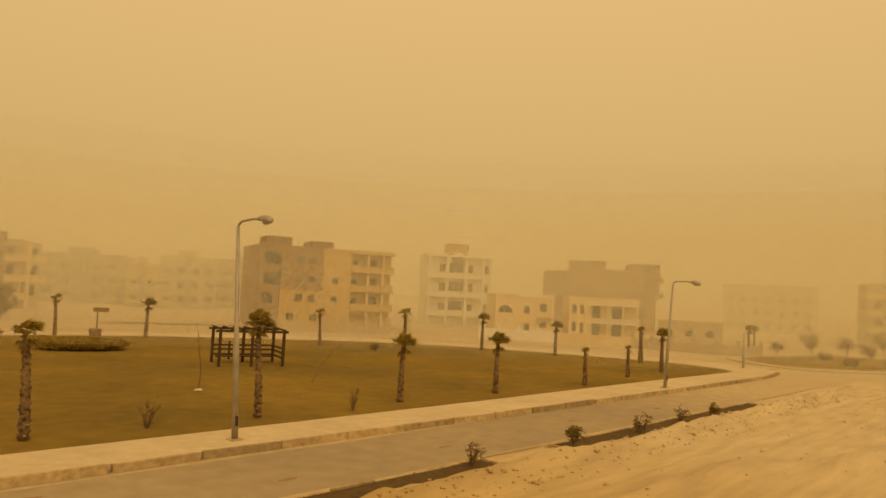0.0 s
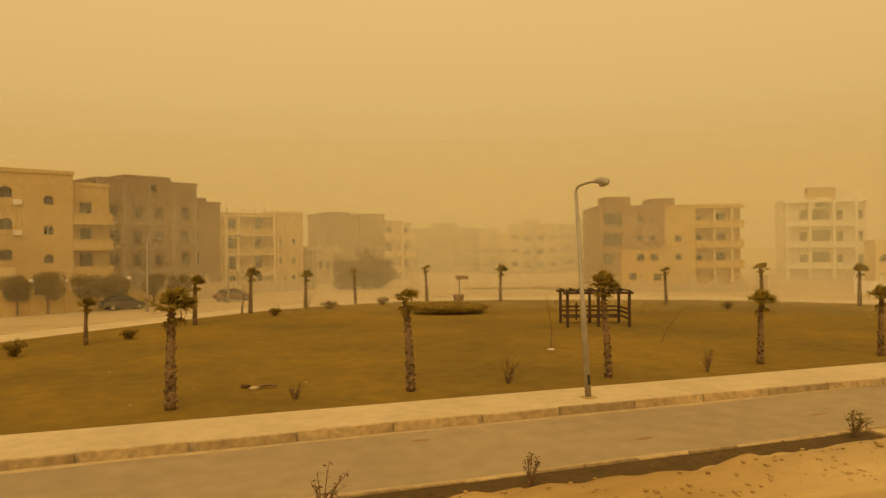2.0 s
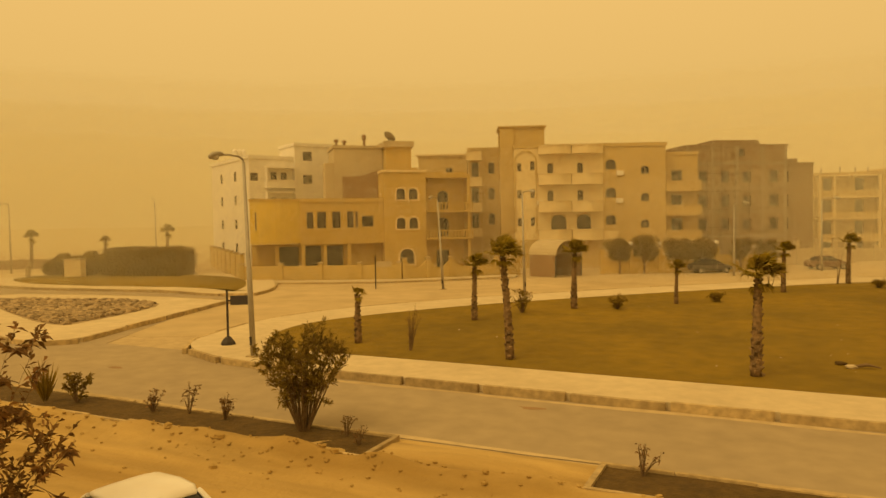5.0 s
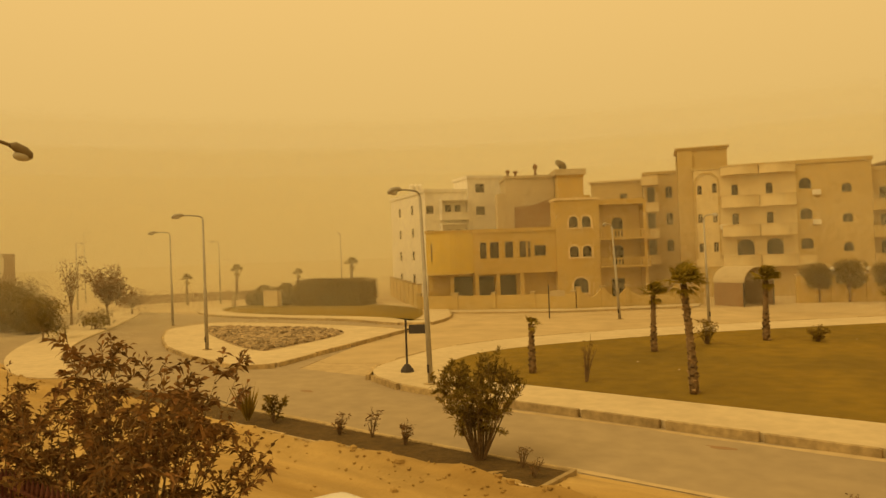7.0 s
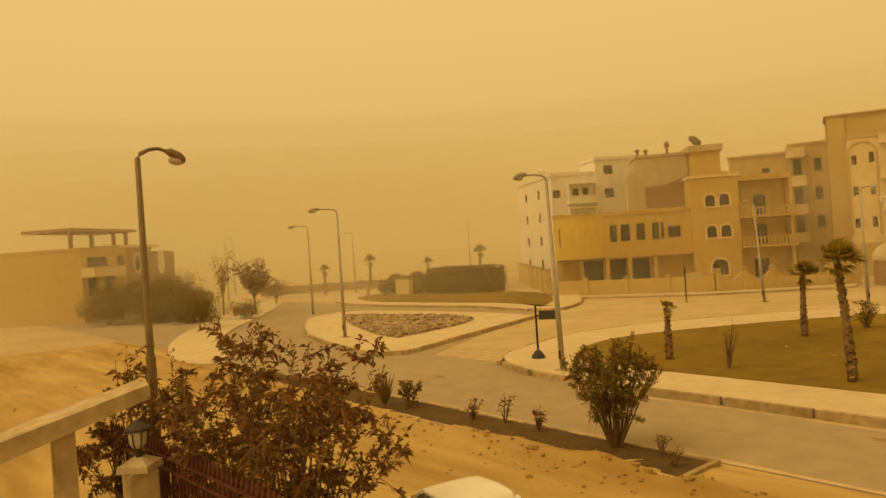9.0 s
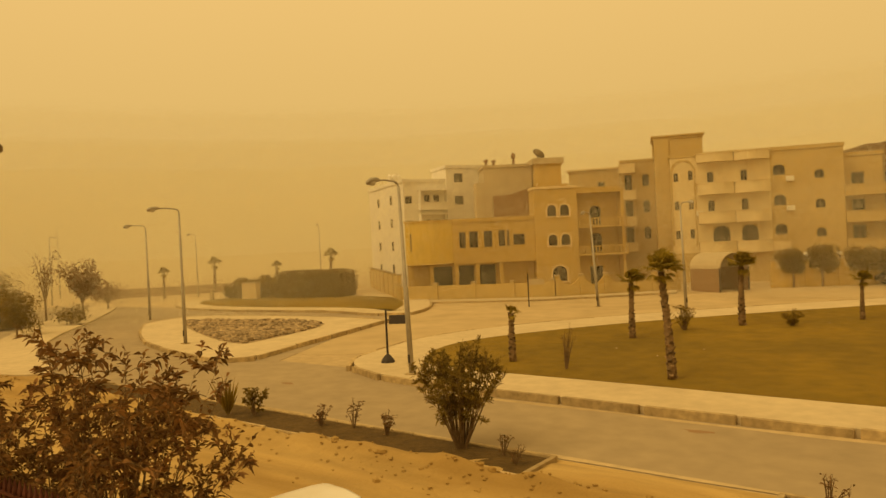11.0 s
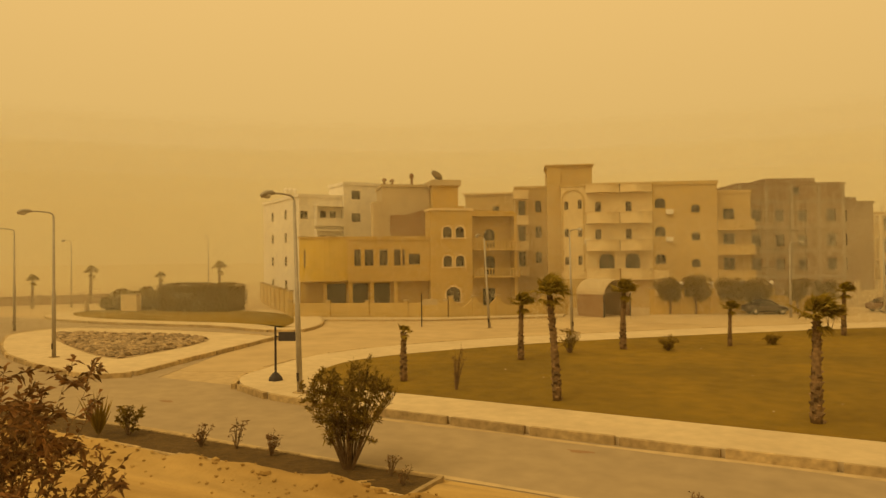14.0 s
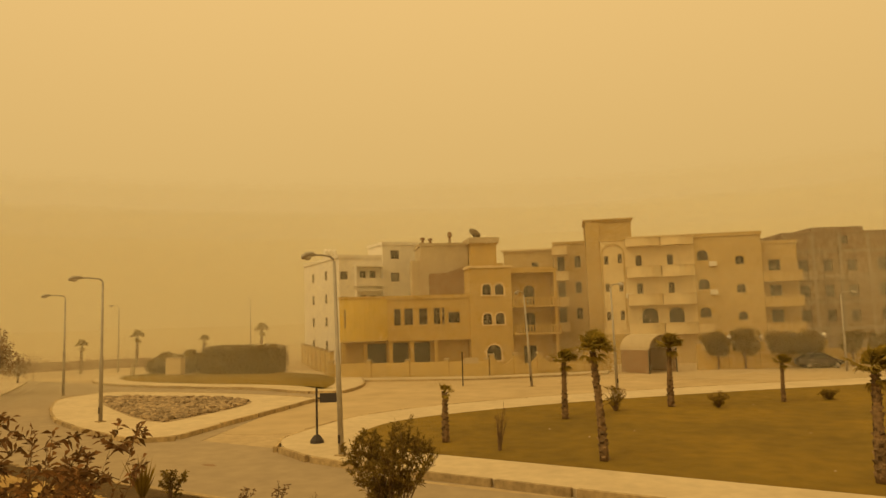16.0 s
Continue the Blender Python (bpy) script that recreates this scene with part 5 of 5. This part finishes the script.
# ---------------------------------------------------------------- pergola
def pergola():
    root = thing("pergola", "dark wooden pergola with slatted bench rails", "pergola", pose(26.7, 42.4, 0.28, 0, 0, -20))
    w, d, h = 4.3, 3.0, 2.3
    for i in range(3):
        for y in (0, d):
            x = -w / 2 + i * w / 2
            part("post", Shape().box(x - 0.09, y - 0.09, 0, x + 0.09, y + 0.09, h), WOOD, root)
    for y in (0, d):
        part("beam", Shape().box(-w / 2 - 0.3, y - 0.06, h, w / 2 + 0.3, y + 0.06, h + 0.16), WOOD, root)
    for i in range(7):
        x = -w / 2 + i * w / 6
        part("rafter", Shape().box(x - 0.04, -0.35, h + 0.16, x + 0.04, d + 0.35, h + 0.27), WOOD, root)
    for z in (0.5, 0.85, 1.15):
        part("rail", Shape().box(-w / 2, d - 0.03, z, w / 2, d + 0.03, z + 0.12), WOOD, root)
        part("rail", Shape().box(w / 2 - 0.03, 0.1, z, w / 2 + 0.03, d - 0.1, z + 0.12), WOOD, root)
    part("bench", Shape().box(-w / 2 + 0.2, d - 0.6, 0.42, w / 2 - 0.2, d - 0.12, 0.5), WOOD, root)
    for x in (-0.9, -0.45):
        part("slat", Shape().box(x - 0.16, d - 0.08, 0.2, x - 0.02, d - 0.04, 1.5), WOOD, root)
    return root


pergola()
bin_ = thing("park_bin", "dark round park bin under a small signboard", "bin", pose(26.7, 69.5, 0.27))
part("drum", Shape().tube([(0, 0, 0), (0, 0, 0.7), (0, 0, 0.75)], [0.5, 0.62, 0.4], 10), UMBER, bin_)
part("post", Shape().tube([(0.1, 0, 0.7), (0.1, 0, 2.6)], [0.05, 0.05], 6), DARKMETAL, bin_)
part("board", Shape().box(-0.3, -0.05, 2.3, 1.1, 0.05, 2.7), UMBER, bin_)

# ---------------------------------------------------------------- islands
stones = Shape()
bed = inset([(x * 0.972, y * 0.972) for x, y in RUBBLE_BED], 0.25)
bx, by = [p[0] for p in bed], [p[1] for p in bed]


def inside(poly, x, y):
    hit = False
    for (ax, ay), (cx, cy) in zip(poly, poly[1:] + poly[:1]):
        if (ay > y) != (cy > y) and x < (cx - ax) * (y - ay) / (cy - ay) + ax:
            hit = not hit
    return hit


random.seed(5)
for _ in range(2600):
    x, y = random.uniform(min(bx), max(bx)), random.uniform(min(by), max(by))
    if inside(bed, x, y):
        r = random.uniform(0.10, 0.30)
        stones.blob((x, y, 0.26 + r * 0.2), (r * random.uniform(0.7, 1.5), r, r * random.uniform(0.4, 0.8)), 0.35, 4, 6)
tagged(part("rubble", stones, RUBBLE), "heap of loose broken stones on the island", "rubble", kind="stuff")
hm, hw = facing((-76.0, 52.6), (-58.5, 57.0))
clipped("hedge", "tall box-clipped dusty hedge on the kerbed island", "hedge", hm @ pose(12.6, 2.0, 0.23), (4.6, 2.0, 3.0), 6500, HEDGE, 0.2, True, 130)
for k, (u, sx, sz) in enumerate(((7.0, 1.3, 2.5), (4.9, 1.1, 2.75), (3.1, 1.0, 2.2), (1.3, 1.0, 2.5), (-0.2, 0.8, 1.7))):
    clipped("hedge", "ragged lower bush grown into the clipped hedge", "hedge", hm @ pose(u, 2.1, 0.23), (sx, 1.5, sz), 1500, HEDGE, 0.2, False, 131 + k)
box_ = thing("utility_box", "pale metal utility cabinet before the hedge", "utility box", hm @ pose(3.6, -0.4, 0.23))
part("cabinet", Shape().box(0, -0.4, 0, 2.2, 0.4, 1.9), CREAM, box_, bevel=0.03)
part("lid", Shape().box(-0.08, -0.48, 1.9, 2.28, 0.48, 2.0), PALE, box_)
for u in (0.06, 1.13):
    part("door", Shape().box(u, -0.43, 0.1, u + 1.0, -0.405, 1.8), CREAM, box_)
bollard = thing("bollard", "short pale post by the hedge", "post", hm @ pose(-1.0, -0.9, 0.23))
part("post", Shape().tube([(0, 0, 0), (0, 0, 1.2)], [0.28, 0.26], 8), PALE, bollard)
swag_wall("garden_wall", "long low dark wall fading in the dust", (-104.0, 50.0), (-90.0, 72.0), 1.3, 1.4, UMBER, 0.0, 5.0, flat=True)
sheet("pavement", smooth_loop([(85, 32.6), (78.0, 24.5), (80.5, 18.6), (90, 14.0), (112, 17), (112, 28), (98, 31.5)], 5), 0.15, PAVING, "dusty kerbed island beyond the bend", "traffic island")
sheet("lawn", smooth_loop([(86, 31.0), (80.3, 25), (82.5, 20.2), (91, 16), (110, 18.6), (110, 26.6), (97, 30)], 5), 0.17, GRASS, "dry dark planted strip beyond the bend", "lawn")
for k, (x, y, h, s) in enumerate(((102.8, 32.5, 1.6, 1.0), (110.7, 30.3, 2.2, 0.7), (113.0, 26.3, 2.8, 1.6), (106.5, 22.1, 2.0, 1.4), (120, 33, 3.0, 1.8), (97, 25, 0.9, 0.9), (124, 24, 3.2, 2.0), (118, 20, 2.6, 1.6), (90, 20.5, 0.8, 0.8))):
    tree(x, y, h, s, 500, "hazy low tree beyond the road bend", 0.1, HEDGE, 0.24, 140 + k)

tree(-61.5, 23.3, 3.4, 1.7, 2600, "low dusty green tree on the sandy verge", 0.1, LEAF, 0.2, 230, 0.2, 0.25)

far_strip = smooth_loop([(37.0, 91.5), (46.0, 88.0), (55.0, 82.5), (56.5, 84.5), (47.5, 90.5), (38.0, 94.0)], 5)
sheet("pavement", inset(far_strip, -0.7), 0.14, PAVING, "pale kerbed edge of a planted median", "traffic island")
sheet("lawn", far_strip, 0.2, GRASS, "dry planted median strip on the far road", "lawn")
villa_path = sheet("pavement", [(-48.6, 53.2), (-47.6, 51.6), (-33.0, 57.6), (-23.6, 66.0), (-24.4, 68.9), (-33.6, 60.3), (-48.3, 54.4)], 0.16, PAVING, "sanded pavement along the villa wall", "pavement")

# trees before the far houses
for k, (x, y, h, s) in enumerate(((-14.9, 73.6, 3.7, 1.5), (-12.6, 74.7, 3.9, 1.6), (-9.6, 76.2, 3.6, 1.5), (-7.2, 77.4, 3.8, 1.6), (-3.6, 78.9, 3.5, 1.15), (-1.0, 80.3, 3.4, 1.1))):
    tree(x, y, h, s, 6000, "dense rounded street tree before the garden wall", 0.12, HEDGE, 0.18, 160 + k, 0.35, 0.5)
for k, (x, y, h, s) in enumerate(((24.3, 103.0, 5.9, 3.1), (22.0, 102.2, 4.3, 2.3), (26.8, 103.4, 4.6, 2.4))):
    tree(x, y, h, s, 9000, "large dense dark tree beside the far road", 0.3, HEDGE, 0.26, 170 + k, 0.15, 0.2)
for k, (x, y, h, s) in enumerate(((-84.0, 28.0, 4.4, 4.2), (-78.0, 25.0, 4.0, 3.2), (-86.0, 23.6, 4.2, 3.6), (-80.0, 20.6, 3.6, 3.2))):
    tree(x, y, h, s, 6000, "dense dark garden tree beside the brown villa", 0.25, HEDGE, 0.22, 180 + k, 0.2)
for k, (x, y, h, s, n) in enumerate(((-70.2, 32.6, 6.3, 2.2, 2600), (-74.6, 31.0, 7.3, 1.3, 330), (-82, 41, 3.0, 2.0, 700), (-66.0, 29.5, 1.6, 1.6, 700))):
    tree(x, y, h, s, n, "dusty roadside tree in a raised verge", 0.14, DUSTLEAF if k != 3 else HEDGE, 0.26, 190 + k, 0.3)
for k, (x, y, sx, sy, h) in enumerate(((-75.5, 24.2, 3.6, 3.0, 4.4), (-70.0, 25.2, 2.0, 2.0, 3.2), (-80.5, 27.0, 3.6, 3.0, 4.2))):
    tree(x, y, h, sx, 7000, "dense overgrown dark garden tree beside the villa", 0.2, HEDGE, 0.22, 210 + k, 0.15, 0.15)
sheet("pavement", smooth_loop([(-84, 43), (-68, 32.5), (-58, 25), (-48, 19.2), (-39, 16.4), (-42, 14.6), (-52, 17.4), (-64, 24), (-78, 34), (-88, 42)], 5), 0.14, PAVING, "curving sandy verge with a raised kerb", "verge")
swag_wall("garden_wall", "pale wall with piers before the brick block", (0.0, 90.2), (8.0, 96.0), 1.9, 2.9, PALE, 0.0, 2.4, flat=True)
swag_wall("garden_wall", "low pale wall before the framed building", (8.5, 99.5), (17.5, 105.5), 1.6, 1.9, PALE, 0.0, 2.6, flat=True)
swag_wall("garden_wall", "dark garden wall behind the street trees", (-16.5, 72.8), (-0.5, 81.4), 1.8, 2.6, OCHRE, 0.0, 3.0, flat=True)
gm, gw = facing((-16.5, 72.8), (-0.5, 81.4))
for i in range(1, 6):
    globe = thing("globe_lamp", "white globe lamp on a garden wall pier", "lamp", gm @ pose(gw * i / 6, 0.1, 2.72), "globe lamps on the garden wall")
    part("stem", Shape().tube([(0, 0, 0), (0, 0, 0.2)], [0.06, 0.05], 6), DARKMETAL, globe)
    part("globe", Shape().blob((0, 0, 0.4), (0.22, 0.22, 0.22), 0.0, 7, 10), WHITE, globe, "milky white glass globe", smooth=True)
swag_wall("garden_wall", "pale draped wall before the two-tone building", (53.0, 79.5), (70.0, 71.5), 1.7, 2.0, PALE, 0.9, 3.0)


# ---------------------------------------------------------------- cars
def car(at, paint_, label):
    root = thing("car", label, "car", at, "parked cars")
    def loft(stations, n=12):
        s = Shape()
        rings = []
        for x, hw_, z0, z1, rnd in stations:
            ring = []
            for k in range(n):
                a = 2 * math.pi * (k + 0.5) / n
                c, d = math.cos(a), math.sin(a)
                e = rnd
                ring.append((x, hw_ * math.copysign(abs(c) ** e, c), (z0 + z1) / 2 + (z1 - z0) / 2 * math.copysign(abs(d) ** e, d)))
            rings.append(ring)
        s.add([p for r in rings for p in r], [(i * n + k, (i + 1) * n + k, (i + 1) * n + (k + 1) % n, i * n + (k + 1) % n) for i in range(len(rings) - 1) for k in range(n)] +
              [tuple(range(n)), tuple(len(rings) * n - 1 - k for k in range(n))])
        return s
    part("body", loft([(-2.15, 0.62, 0.45, 0.80, 0.6), (-2.08, 0.76, 0.32, 0.93, 0.45), (-1.5, 0.84, 0.25, 0.98, 0.4), (-0.5, 0.86, 0.22, 0.96, 0.4), (0.7, 0.86, 0.22, 0.95, 0.4), (1.4, 0.84, 0.24, 0.88, 0.42), (1.95, 0.76, 0.30, 0.74, 0.5), (2.12, 0.58, 0.40, 0.64, 0.6)], 16), paint_, root, smooth=True)
    part("greenhouse", loft([(-1.72, 0.60, 0.85, 0.97, 0.5), (-1.05, 0.66, 0.85, 1.36, 0.4), (-0.4, 0.69, 0.85, 1.43, 0.35), (0.25, 0.68, 0.85, 1.40, 0.35), (1.08, 0.63, 0.85, 0.97, 0.5)], 16), CARGLASS, root, smooth=True)
    part("roof", loft([(-1.12, 0.52, 1.33, 1.40, 0.6), (-0.9, 0.62, 1.34, 1.455, 0.6), (-0.3, 0.65, 1.36, 1.485, 0.6), (0.15, 0.63, 1.36, 1.465, 0.6), (0.34, 0.54, 1.32, 1.40, 0.6)], 16), paint_, root, smooth=True)
    for s_ in (-1, 1):
        for pts in (((1.05, 0.70, 0.93), (0.28, 0.60, 1.38)), ((-0.35, 0.70, 0.93), (-0.38, 0.62, 1.42)), ((-1.7, 0.66, 0.93), (-1.05, 0.58, 1.36))):
            part("pillar", Shape().tube([(pts[0][0], s_ * pts[0][1], pts[0][2]), (pts[1][0], s_ * pts[1][1], pts[1][2])], [0.05, 0.045], 6), paint_, root)
        part("headlight", Shape().blob((1.98, s_ * 0.56, 0.62), (0.10, 0.16, 0.08), 0.0, 5, 8), LENS, root, smooth=True)
        part("mirror", Shape().blob((0.72, s_ * 0.94, 0.98), (0.07, 0.11, 0.08), 0.0, 5, 8), paint_, root, smooth=True)
    for x in (-1.3, 1.32):
        for s_ in (-1, 1):
            tyre = part("wheel", Shape().tube([(x, s_ * 0.68, 0.31), (x, s_ * 0.70, 0.31), (x, s_ * 0.86, 0.31), (x, s_ * 0.88, 0.31)], [0.27, 0.31, 0.31, 0.27], 16), RUBBER, root)
            part("rim", Shape().tube([(x, s_ * 0.86, 0.31), (x, s_ * 0.89, 0.31)], [0.19, 0.17], 12), METAL, tyre)
    return root


car(pose(-9.1, 8.1, 0.03, 0, 0, -12), CARPAINT, "white dusty sedan parked on the dirt track")
car(pose(-6.4, 77.4, 0.0, 0, 0, 28), CARDARK, "dark dusty car parked along the far road")
car(pose(4.6, 85.0, 0.0, 0, 0, 28), CARRED, "dull red car parked along the far road")
car(pose(-80.0, 79.0, 0.0, 0, 0, 139), CARDUST, "beige dusty car parked in the side lane")


# ---------------------------------------------------------------- the neighbour's fence, lantern pier and tall shrub
def fence():
    root = thing("iron_fence", "dark red wrought iron fence on a low wall", "fence", pose(-7.6, 3.9, 0, 0, 0, 92))
    part("plinth", Shape().box(-0.15, 0, 0, 0.15, 7.0, 0.9), STONE, root)
    picket = Shape().tube([(0, 0, 0.9), (0, 0, 2.72), (0, 0, 2.80), (0, 0, 2.95)], [0.018, 0.018, 0.04, 0.004], 6).mesh("picket", IRON)
    for i in range(47):
        part("picket", picket, IRON, root, at=pose(0, 0.12 + 0.147 * i, 0))
    for z in (1.05, 2.5, 2.7):
        part("rail", Shape().box(-0.03, 0, z, 0.03, 7.0, z + 0.04), IRON, root)
    return root


fence()
pier = thing("gate_pier", "stone gate pier with a broad cap", "pier", pose(-11.6, 3.3, 0))
part("shaft", Shape().box(-0.22, -0.22, 0, 0.22, 0.22, 2.66), STONE, pier, bevel=0.02)
part("cap", Shape().tube([(0, 0, 2.66), (0, 0, 2.76), (0, 0, 2.86)], [0.36, 0.34, 0.12], 4), STONE, pier)
lantern = thing("lantern", "ribbed dark garden lantern on the pier", "lantern", pose(-11.6, 3.3, 2.85) @ Matrix.Scale(0.7, 4))
part("stem", Shape().tube([(0, 0, 0), (0, 0, 0.2)], [0.08, 0.06], 8), DARKMETAL, lantern)
part("glass", Shape().tube([(0, 0, 0.2), (0, 0, 0.3), (0, 0, 0.58), (0, 0, 0.62)], [0.10, 0.19, 0.23, 0.2], 12), LENS, lantern, "milky lantern glass", smooth=True)
for k in range(8):
    a = 2 * math.pi * k / 8
    part("rib", Shape().tube([(0.11 * math.cos(a), 0.11 * math.sin(a), 0.2), (0.21 * math.cos(a), 0.21 * math.sin(a), 0.32), (0.245 * math.cos(a), 0.245 * math.sin(a), 0.6)], [0.016, 0.016, 0.016], 5), DARKMETAL, lantern)
part("lid", Shape().tube([(0, 0, 0.6), (0, 0, 0.66), (0, 0, 0.76), (0, 0, 0.84)], [0.28, 0.27, 0.12, 0.03], 12), DARKMETAL, lantern)
gate = thing("gate_roof", "pale sloping stone gate coping on two posts", "gate", pose(-12.35, -0.1, -0.36))
part("coping", Shape().add([(-0.35, 0.4, 3.15), (0.35, 0.4, 3.15), (0.35, 3.75, 4.02), (-0.35, 3.75, 4.02), (-0.35, 0.4, 3.5), (0.35, 0.4, 3.5), (0.35, 3.75, 4.25), (-0.35, 3.75, 4.25)],
                             [(0, 3, 2, 1), (4, 5, 6, 7), (0, 1, 5, 4), (1, 2, 6, 5), (2, 3, 7, 6), (3, 0, 4, 7)]), STONE, gate)
for y, z in ((0.6, 3.3), (2.5, 3.75)):
    part("post", Shape().box(-0.15, y - 0.15, 0.36, 0.15, y + 0.15, z), STONE, gate)
shrub(-10.3, 5.15, 0.0, 4.75, 2.3, 7600, DUSTLEAF, "tall straggling shrub with dark dry leaves by the fence", (0.16, 0.058), 40, 7, low=0.22, wind=0.0)
shrub(-11.9, 4.9, 0.0, 3.7, 1.2, 4000, DUSTLEAF, "dark dry shrub behind the lantern", (0.14, 0.048), 16, 10, low=0.15, wind=0.0)
shrub(-13.9, 3.9, 0.0, 4.4, 1.1, 2600, DUSTLEAF, "dark dry shrub leaning over the gate coping", (0.14, 0.046), 14, 13, low=0.3, wind=0.0)
shrub(-13.1, 4.2, 0.0, 4.3, 1.6, 5000, DUSTLEAF, "dark dry shrub behind the gate pier", (0.13, 0.042), 16, 8, low=0.35, wind=-0.05)

# ---------------------------------------------------------------- kerb stones
random.seed(9)
kerbs(pavement, WALKWAY, 3.0, 0.27, limit=100)
kerbs(island, ISLAND, 2.0, 0.24)
kerbs(hedge_island, HEDGE_ISLAND, 2.5, 0.22)
kerbs(villa_path, [(-47.6, 51.6), (-33.0, 57.6), (-23.6, 66.0), (-24.4, 68.9)], 1.5, 0.17, limit=19)


# ---------------------------------------------------------------- the dust in the air
def dust_haze(near, far, shells, bands, thin, thick, spacing):
    """Short slanting wisps of blown dust, denser further out and thinning upwards, in which distance fades."""
    rng = np.random.default_rng(4)
    step = (far - near) / shells
    verts = []
    for k in range(shells):
        r0 = near + (k + 0.5) * step
        t = min(max((r0 - 85) / 60, 0.0), 1.0)
        density = thin + (thick - thin) * t * t * (3 - 2 * t)
        pitch = spacing * (0.9 + 0.2 * ((k * 0.618) % 1.0))
        n = int(radians(178) / pitch)
        height = (EYE + 0.19 * r0) / bands
        for b in range(bands):
            lean = math.tan(radians(rng.uniform(12, 38) * rng.choice((-1, 1))))
            ang = radians(1) + (np.arange(n) + rng.uniform() + rng.uniform(-0.3, 0.3, n)) * pitch
            r = r0 + ((np.arange(n) * 0.6180339887 + rng.uniform()) % 1.0 - 0.5) * step
            fade = min(1.0, 1.7 * (bands - b - 0.5) / bands)
            half = 0.5 * pitch * density * step * fade
            ring = []
            for z, s in ((0.0, -1), (0.0, 1), (height, 1), (height, -1)):
                a = ang + s * half + lean * (z - 0.5 * height) / r
                ring.append(np.stack([r * np.cos(a), r * np.sin(a), np.full(n, b * height + z)], 1))
            verts.append(np.stack(ring, 1).reshape(-1, 3))
    v = np.concatenate(verts)
    n = len(v) // 4
    me = bpy.data.meshes.new("dust_haze")
    me.vertices.add(len(v))
    me.vertices.foreach_set("co", v.astype(np.float32).ravel())
    me.loops.add(4 * n)
    me.loops.foreach_set("vertex_index", np.arange(4 * n, dtype=np.int32))
    me.polygons.add(n)
    me.polygons.foreach_set("loop_start", np.arange(0, 4 * n, 4, dtype=np.int32))
    me.update(calc_edges=True)
    me.materials.append(DUST)
    return tagged(new("dust_haze", me), "ochre dust blown through the air", "dust", kind="stuff")


dust_haze(61, 230, 13, 6, 0.0122, 0.0118, 0.0003)
